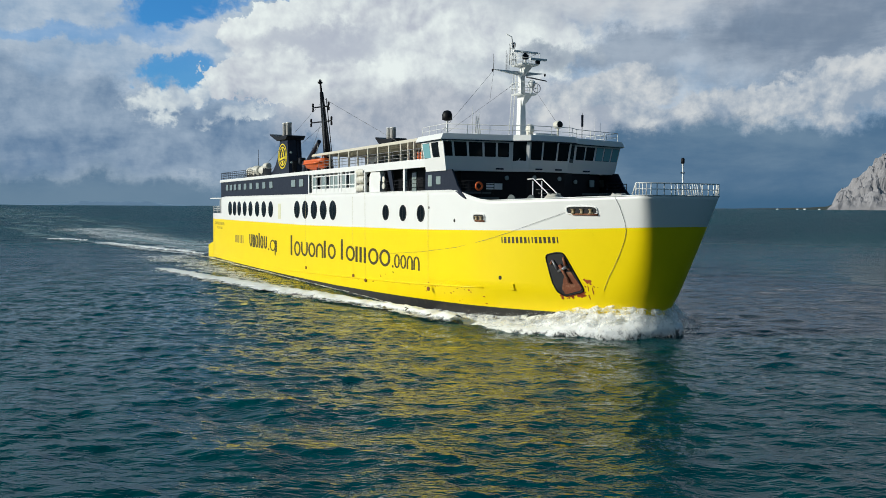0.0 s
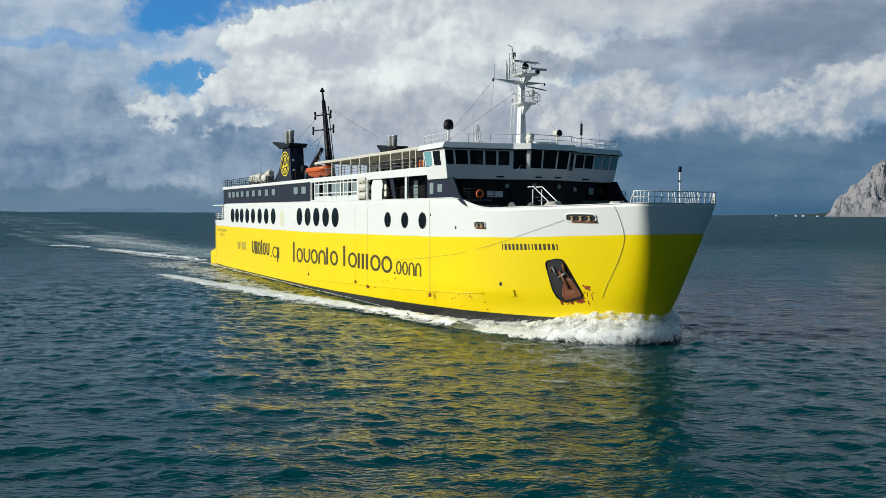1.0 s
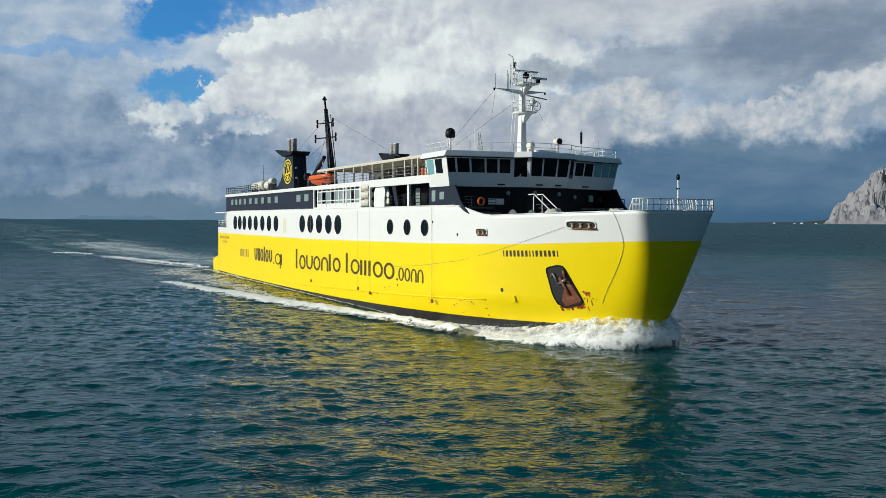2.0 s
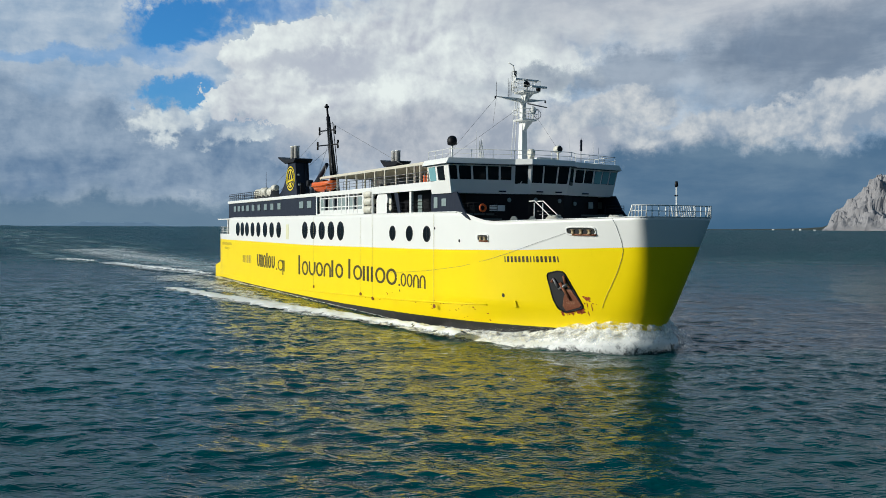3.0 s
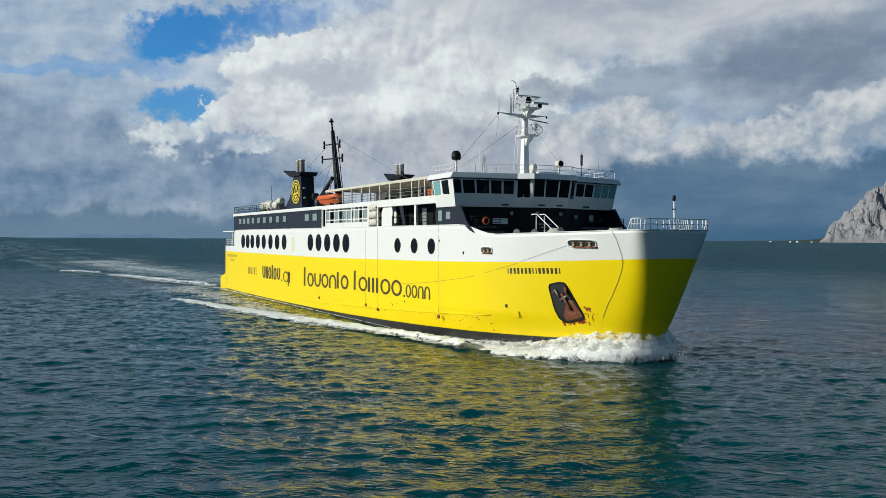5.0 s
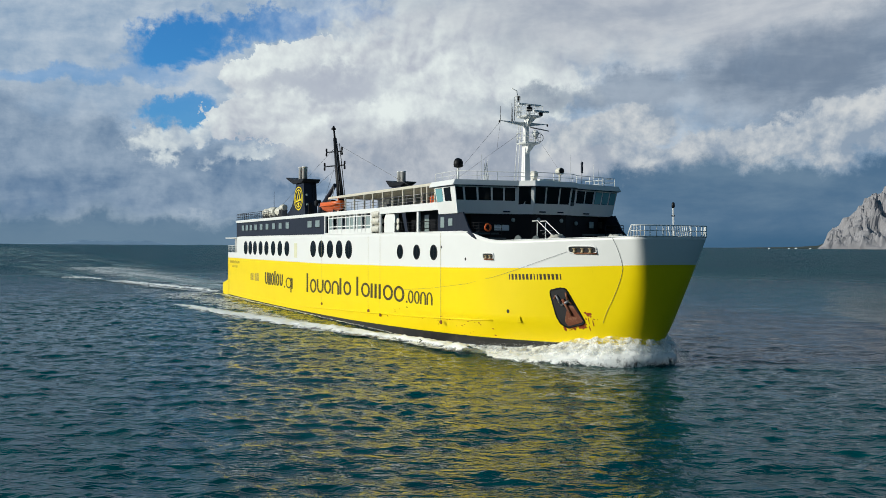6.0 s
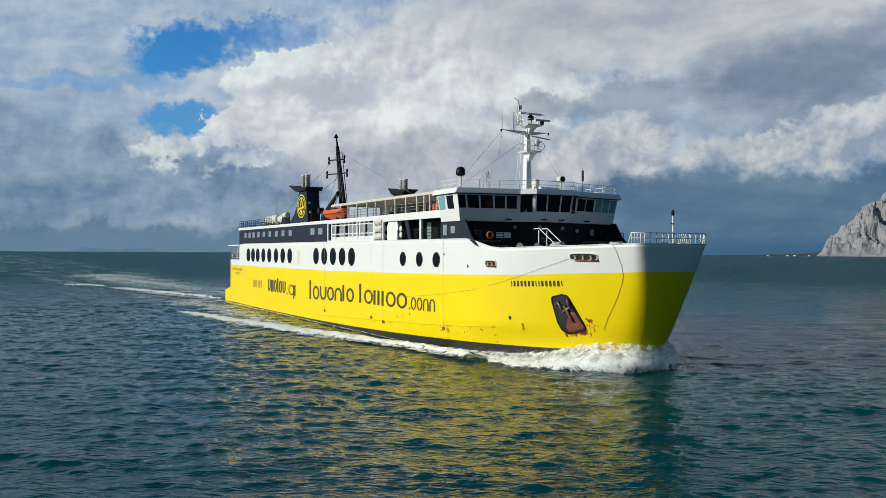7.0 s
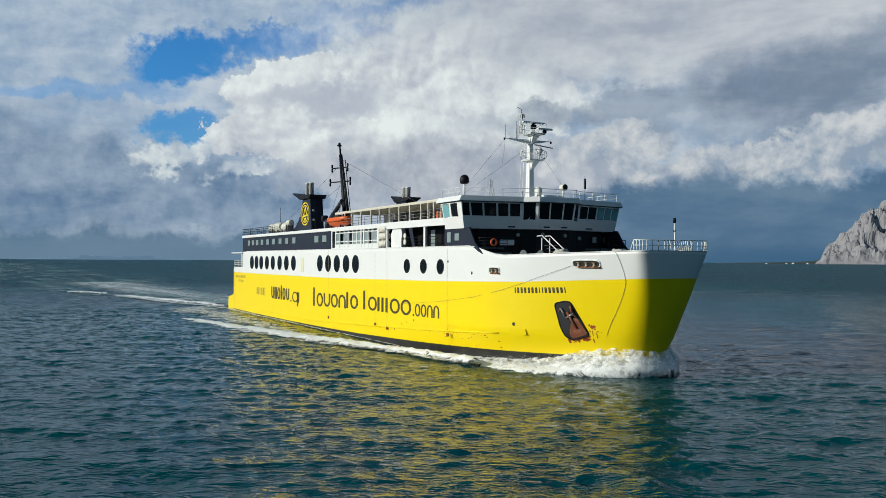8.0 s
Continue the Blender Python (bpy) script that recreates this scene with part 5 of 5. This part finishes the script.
SOLID = foam_material("thick_white_foam")
BODY = foam_material("dense_foam", 0.24)
FOAM = foam_material("white_foam", 0.38)
LACE = foam_material("lacy_foam", 0.46)
THIN = foam_material("thin_foam_streaks", 0.49)
MIST = foam_material("spray_mist", 0.47)


def fbm(x, y, z=0.0, oct=4):
    v, a, f = 0.0, 1.0, 1.0
    for _ in range(oct):
        v += a * noise.noise((x * f, y * f, z * f + 7.1))
        a *= 0.55
        f *= 2.1
    return v


def ribbon(name, line, mat, step=0.22, across=12, ragged=0.5, bump=0.18, parent=None, label="", seed=0.0):
    """A strip of foam along points (x, y, z, half width, crest): an uneven crest with torn edges."""
    bm = B()
    rim = bm.verts.layers.float.new("rim")
    pts = []
    for a, b in zip(line, line[1:]):
        n = max(1, int((Vector(b[:2]) - Vector(a[:2])).length / step))
        pts += [[a[k] + (b[k] - a[k]) * i / n for k in range(5)] for i in range(n)]
    pts.append(list(line[-1]))
    rows = []
    for i, (x, y, z, w, c) in enumerate(pts):
        p, q = pts[max(0, i - 1)], pts[min(len(pts) - 1, i + 1)]
        d = Vector((q[0] - p[0], q[1] - p[1])).normalized()
        n = Vector((-d.y, d.x))
        sway = 0.6 * w * fbm(x * 0.18, y * 0.18, 3 + seed, 2)
        row = []
        for j in range(across + 1):
            t = j / across * 2 - 1
            ww = w * (1 + 0.5 * fbm(x * 0.5, t, seed, 3))
            px, py = x + n.x * (t * ww + sway), y + n.y * (t * ww + sway)
            h = z + c * max(0.0, 1 - t * t) * (1 + 0.5 * fbm(px * 0.7, py * 0.7, seed)) + bump * fbm(px * 1.6, py * 1.6, 1 + seed) * (1 - 0.5 * abs(t))
            v = bm.verts.new((px, py, h))
            v[rim] = abs(t)
            row.append((v, abs(t), fbm(px * 0.9, py * 0.9, 11 + seed, 4)))
        rows.append(row)
    for a, b in zip(rows, rows[1:]):
        for j in range(across):
            if a[j][2] + 1.3 > 0.2 + ragged * 1.6 * max(a[j][1], a[j + 1][1]) ** 2:
                f = bm.faces.new((a[j][0], b[j][0], b[j + 1][0], a[j + 1][0]))
                f.smooth = True
    bmesh.ops.delete(bm, geom=[v for v in bm.verts if not v.link_faces], context="VERTS")
    return part(name, bm, mat, parent, label)


bow_wave = new("bow_wave")
tagged(bow_wave, "white bow wave and spray thrown up at the stem", "bow wave")


def waterline(z=0.6):
    """The hull's outline at the water from the starboard side round the stem to port, with outward ways."""
    xs = [1.0 + i * 0.25 for i in range(53)]
    xs += [14.0 + (stem(z) - 14.0) * (1 - (1 - i / 26) ** 2) for i in range(1, 27)]
    st = [Vector((x, -breadth(x, z))) for x in xs]
    line = st + [Vector((p.x, -p.y)) for p in reversed(st[:-1])]
    out = []
    for i, p in enumerate(line):
        a, b = line[max(0, i - 3)], line[min(len(line) - 1, i + 3)]
        d = (b - a).normalized()
        out.append((p, Vector((d.y, -d.x))))
    return out


def spray_sheet(name, mat, tall, wide, rough, z0, seed, label=""):
    """A sheet of water turned off the bow: it climbs the plating at the stem and rolls outward and aft."""
    bm = B()
    rim = bm.verts.layers.float.new("rim")
    rows, tears = [], []
    for p, n in waterline():
        k = ramp(p.x, (1, 0.10), (6, 0.14), (9, 0.20), (12, 0.34), (14.5, 0.62), (16.5, 0.92), (18.2, 1.05))
        w = wide * ramp(p.x, (1, 0.30), (6, 0.50), (11, 0.90), (15, 1.1), (18, 0.95))
        row = []
        for j in range(37):
            t = j / 36
            q = p + n * (t * w - 0.15) + Vector((-(t * t) * w * 0.75, 0))
            prof = (1 - t) ** 0.7 * (0.80 + 0.20 * math.cos(t * 3.1)) + 0.05 * math.exp(-((t - 0.72) / 0.14) ** 2)
            up = tall * k * prof * (1 + 0.35 * fbm(q.x * 0.35, q.y * 0.35, seed, 3))
            jit = rough * (0.35 + k)
            tears.append(fbm(q.x * 0.9, q.y * 0.9, 80 + seed, 4) + 1.4 - 2.0 * max(0.0, t - 0.75))
            v = bm.verts.new((q.x + jit * fbm(q.x * 1.5, q.y * 1.5, 20 + seed), q.y + jit * fbm(q.x * 1.5, q.y * 1.5, 40 + seed), z0 + max(-0.25, up + jit * 0.8 * fbm(q.x * 2.2, q.y * 2.2, 60 + seed)) - 0.30 * t ** 2.5))
            v[rim] = t
            row.append(v)
        rows.append(row)
    for i, (a, b) in enumerate(zip(rows, rows[1:])):
        for j in range(36):
            if tears[i * 37 + j] > 0:
                f = bm.faces.new((a[j], a[j + 1], b[j + 1], b[j]))
                f.smooth = True
    bmesh.ops.delete(bm, geom=[v for v in bm.verts if not v.link_faces], context="VERTS")
    bmesh.ops.recalc_face_normals(bm, faces=bm.faces)
    return part(name, bm, mat, bow_wave, label)


spray_sheet("wave_body", BODY, 1.85, 3.9, 0.045, 0.22, 0.0, "thick white foam")
spray_sheet("spray_veil", MIST, 2.4, 4.6, 0.12, 0.30, 5.0, "thin torn spray")
spray_sheet("spray_veil", MIST, 2.7, 4.0, 0.18, 0.30, 9.0, "thin torn spray")


def droplets():
    r = random.Random(8)
    line = waterline()
    verts, faces = [], []
    for _ in range(9000):
        p, n = line[int(r.triangular(20, len(line) - 20, len(line) * 0.5 - 4 * r.choice((0, 6))))]
        k = ramp(p.x, (1, 0.15), (8, 0.3), (11, 0.45), (14.5, 0.75), (18.2, 1.0))
        t = r.random() ** 1.3
        q = p + n * (t * 3.6 * (0.5 + 0.5 * k)) + Vector((-t * t * 1.2, 0))
        z = 0.4 + 2.2 * k * (1 - t) ** 0.8 * r.random() ** 0.7 + 0.25 * r.random()
        s = r.uniform(0.007, 0.020) * (1.6 if r.random() < 0.08 else 1)
        i = len(verts)
        for dx, dy, dz in ((1, 0, 0), (-1, 0, 0), (0, 1, 0), (0, -1, 0), (0, 0, 1), (0, 0, -1)):
            verts.append((q.x + dx * s, q.y + dy * s, z + dz * s * 0.8))
        faces += [(i + a, i + b, i + c) for a, b, c in ((0, 2, 4), (2, 1, 4), (1, 3, 4), (3, 0, 4), (2, 0, 5), (1, 2, 5), (3, 1, 5), (0, 3, 5))]
    me = bpy.data.meshes.new("spray_drop_cloud")
    me.from_pydata(verts, [], faces)
    me.materials.append(SOLID)
    ob = new("spray_drop_cloud", me)
    ob.parent = bow_wave
    tagged(ob, "fine flying drops", kind="stuff")


droplets()

side_foam = new("side_foam")
tagged(side_foam, "white breaking foam that trails along the hull side", "foam")
for s in (-1, 1):
    line = [(8, s * 9.2, 0.45, 0.7, 0.40), (2, s * 9.6, 0.42, 0.6, 0.36), (-3, s * 10.3, 0.38, 0.7, 0.34), (-8, s * 11.5, 0.34, 0.9, 0.32), (-15, s * 12.9, 0.30, 1.1, 0.28), (-22, s * 14.0, 0.28, 1.3, 0.24), (-31, s * 15.4, 0.26, 1.3, 0.20), (-38, s * 16.9, 0.26, 1.2, 0.16), (-48, s * 18.6, 0.24, 1.0, 0.12), (-58, s * 20.4, 0.24, 0.8, 0.06)]
    ribbon("foam_crest", [(x, y, z, w * 1.35, c * 1.1) for x, y, z, w, c in line], BODY, 0.2, 14, 0.55, 0.12, side_foam, "", 2.0 + s)
    ribbon("foam_crest", [(x, y + s * 0.4, z - 0.08, w * 2.0, c * 0.35) for x, y, z, w, c in line], LACE, 0.25, 14, 0.55, 0.08, side_foam, "", 5.0 + s)
    ribbon("hull_foam", [(-6, s * 8.65, 0.30, 0.25, 0.05), (-30, s * 8.75, 0.28, 0.35, 0.06), (-60, s * 8.9, 0.26, 0.6, 0.06), (-84, s * 9.2, 0.26, 1.2, 0.06)], LACE, 0.25, 6, 0.6, 0.06, side_foam, "", 8.0 + s)
    ribbon("foam_streak", [(-20, s * 12.4, 0.28, 1.2, 0.03), (-36, s * 13.6, 0.28, 2.4, 0.03), (-50, s * 14.5, 0.28, 4.6, 0.03), (-66, s * 14.8, 0.28, 6.0, 0.03), (-88, s * 14.0, 0.30, 7.0, 0.03)], THIN, 0.35, 20, 0.4, 0.05, side_foam, "", 12.0 + s)

wake = new("wake")
tagged(wake, "foaming wake that spreads astern of the ferry", "wake")
ribbon("wake_crest", [(-86, -8.5, 0.30, 0.8, 0.3), (-96, -11.0, 0.34, 1.0, 0.45), (-108, -14.2, 0.34, 1.1, 0.5), (-124, -17.0, 0.30, 1.2, 0.4), (-140, -19.0, 0.28, 1.0, 0.2)], FOAM, 0.25, 10, 0.5, 0.15, wake, "", 21.0)
ribbon("wake_crest", [(-86, -9.5, 0.28, 1.8, 0.1), (-110, -15.0, 0.28, 2.6, 0.1), (-145, -21.0, 0.28, 2.4, 0.1)], LACE, 0.35, 12, 0.5, 0.08, wake, "", 22.0)
ribbon("wake_crest", [(-150, -22.0, 0.30, 0.6, 0.3), (-156, -25.0, 0.34, 1.1, 0.5), (-164, -30.0, 0.30, 0.6, 0.25)], FOAM, 0.25, 8, 0.5, 0.12, wake, "", 23.0)
ribbon("wake_crest", [(-86, 8.5, 0.30, 0.8, 0.3), (-108, 14.2, 0.34, 1.1, 0.5), (-140, 19.0, 0.28, 1.0, 0.2)], FOAM, 0.3, 10, 0.5, 0.15, wake, "", 24.0)
ribbon("wake_trail", [(-84, 0, 0.30, 8.5, 0.02), (-120, -4, 0.30, 11, 0.02), (-180, -9, 0.32, 15, 0.02), (-260, -14, 0.34, 19, 0.02)], LACE, 0.8, 40, 0.15, 0.06, wake, "", 26.0)
slick = bpy.data.materials.new("aerated_water")
slick.use_nodes = True
sg = Nodes(slick.node_tree)
sb = slick.node_tree.nodes["Principled BSDF"]
sp = sg.split(sg.add("ShaderNodeTexCoord").outputs["Object"])
streaks = sg.noise(sg.xyz(sg.math("MULTIPLY", sp[0], 0.016), sg.math("ADD", sg.math("MULTIPLY", sp[1], 0.16), sg.math("MULTIPLY", sp[0], -0.012))), 1.0, 6, 0.6, 0.4)
chop = sg.noise(sg.xyz(sg.math("MULTIPLY", sp[0], 0.5), sg.math("MULTIPLY", sp[1], 0.9)), 1.0, 5, 0.65)
sg.put(sb.inputs["Alpha"], sg.math("MULTIPLY", sg.smooth(sg.math("ADD", sg.math("MULTIPLY", streaks, 0.7), sg.math("MULTIPLY", chop, 0.3)), 0.44, 0.66), 0.75))
sb.inputs["Base Color"].default_value, sb.inputs["Roughness"].default_value = rgb(0.28, 0.42, 0.43), 0.6
ribbon("wake_slick", [(-84, 0, 0.34, 9, 0.0), (-140, -6, 0.36, 17, 0.0), (-220, -12, 0.38, 25, 0.0), (-420, -24, 0.4, 34, 0.0), (-900, -40, 0.45, 40, 0.0), (-1500, -60, 0.5, 44, 0.0)], slick, 2.5, 24, 0.1, 0.05, wake, "pale aerated water", 28.0)


# ---------------------------------------------------------------- land in the distance
def land(name, heading, dist, a0, a1, na, depth, nb, height, mat, label, rough, seed):
    """A stretch of coast seen from the sea: a runs along the shore to the right, b inland."""
    h = radians(heading)
    f, r = Vector((math.cos(h), math.sin(h))), Vector((math.sin(h), -math.cos(h)))
    base = Vector((90.0, -42.0)) + f * dist
    bm = B()
    grid = []
    for i in range(na + 1):
        a = a0 + (a1 - a0) * i / na
        col = []
        for j in range(nb + 1):
            b = depth * (j / nb) ** 1.2
            p = base + r * a + f * b
            hh = height(a, b)
            rid = 1 - abs(fbm(a * 0.006, b * 0.006, seed, 5)) * 1.6
            z = hh * (0.72 + 0.38 * rid) + rough * min(1, hh / 60) * fbm(a * 0.02, b * 0.02, seed + 3, 5)
            col.append(bm.verts.new((p.x + rough * 0.4 * fbm(a * 0.015, b * 0.015, seed + 9, 3), p.y, max(-2.0, z) if j else -2.0)))
        grid.append(col)
    for c, d in zip(grid, grid[1:]):
        for j in range(nb):
            bm.faces.new((c[j], d[j], d[j + 1], c[j + 1]))
    bmesh.ops.recalc_face_normals(bm, faces=bm.faces)
    ob = part(name, bm, mat, None)
    tagged(ob, label, "mountain" if "mountain" in name else "hills", kind="structure")
    return ob


# Limestone with scrub blotches; the base is paler and bluer, with distance haze painted in.
ROCK = material("hazed_pale_limestone", (0.31, 0.295, 0.31), 0.9, grain=0.5, scale=0.02, dirt=(0.15, 0.165, 0.15), dirt_at=0.56)
for n in ROCK.node_tree.nodes:
    if n.bl_idname == "ShaderNodeTexNoise" and n.inputs["Scale"].default_value == 1.3:
        n.inputs["Scale"].default_value = 0.012
    elif n.bl_idname == "ShaderNodeTexNoise" and n.inputs["Scale"].default_value == 9.0:
        n.inputs["Scale"].default_value = 0.06


def cliff(a, b):
    top = ramp(a, (-40, -6), (-8, 20), (15, 62), (80, 118), (176, 205), (256, 262), (330, 318), (600, 520), (1000, 640), (1500, 560))
    return top * min(1.0, (b / ramp(a, (-100, 200), (0, 60), (330, 330), (1000, 600))) ** 0.75) * ramp(b, (0, 1), (700, 1), (900, 0.75))


land("mountain", 127.3, 4150, -40, 1500, 260, 900, 80, cliff, ROCK, "steep pale limestone mountain falling steeply to the sea", 26.0, 2.0)
SCRUB = material("dark_scrub", (0.045, 0.060, 0.050), 0.95, grain=0.5, scale=0.03)
land("shore_hills", 127.3, 4300, -800, 30, 70, 200, 6, lambda a, b: ramp(a, (-800, 1), (-450, 3), (-300, 5), (-120, 9), (-30, 15), (30, 40)) * min(1.0, b / 90), SCRUB, "low dark green shore hills beside the mountain", 3.0, 8.0)
# The hills are unlit black; the blue haze over them is painted as glow.
HAZE = bpy.data.materials.new("haze_glow")
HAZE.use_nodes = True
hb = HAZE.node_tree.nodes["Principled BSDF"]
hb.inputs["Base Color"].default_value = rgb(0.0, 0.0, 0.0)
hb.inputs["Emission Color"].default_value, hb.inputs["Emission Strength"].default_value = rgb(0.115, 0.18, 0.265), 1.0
land("far_hills", 174.6, 4600, -420, 470, 60, 120, 5, lambda a, b: (6 + 18 * math.exp(-((a + 60) / 90) ** 2) + 17 * math.exp(-((a - 190) / 130) ** 2)) * min(1, b / 60) * ramp(a, (-420, 0), (-250, 1), (300, 1), (470, 0)), HAZE, "far hills on the horizon, their blue haze painted as glow", 2.0, 5.0)
for k, (a, w, h) in enumerate(((-235, 5, 4), (-150, 5, 4), (-120, 6, 5), (-60, 5, 4))):
    hd = radians(127.3)
    c = Vector((90.0, -42.0)) + Vector((math.cos(hd), math.sin(hd))) * 4140 + Vector((math.sin(hd), -math.cos(hd))) * a
    hs = part("house", prism(B(), [(c.x - w, c.y - w * 0.7), (c.x + w, c.y - w * 0.7), (c.x + w, c.y + w * 0.7), (c.x - w, c.y + w * 0.7)], -1.0, h, [(c.x - w * 0.9, c.y - 0.6), (c.x + w * 0.9, c.y - 0.6), (c.x + w * 0.9, c.y + 0.6), (c.x - w * 0.9, c.y + 0.6)]), WHITE, None)
    tagged(hs, "small white house on the far shore", "house", "houses on the shore")


def motions():
    go = [(t / 2, pose(SPEED * t / 2, 0, 0)) for t in range(17)]
    for thing in (ferry, bow_wave, side_foam, wake):
        walk(thing, go)


motions()
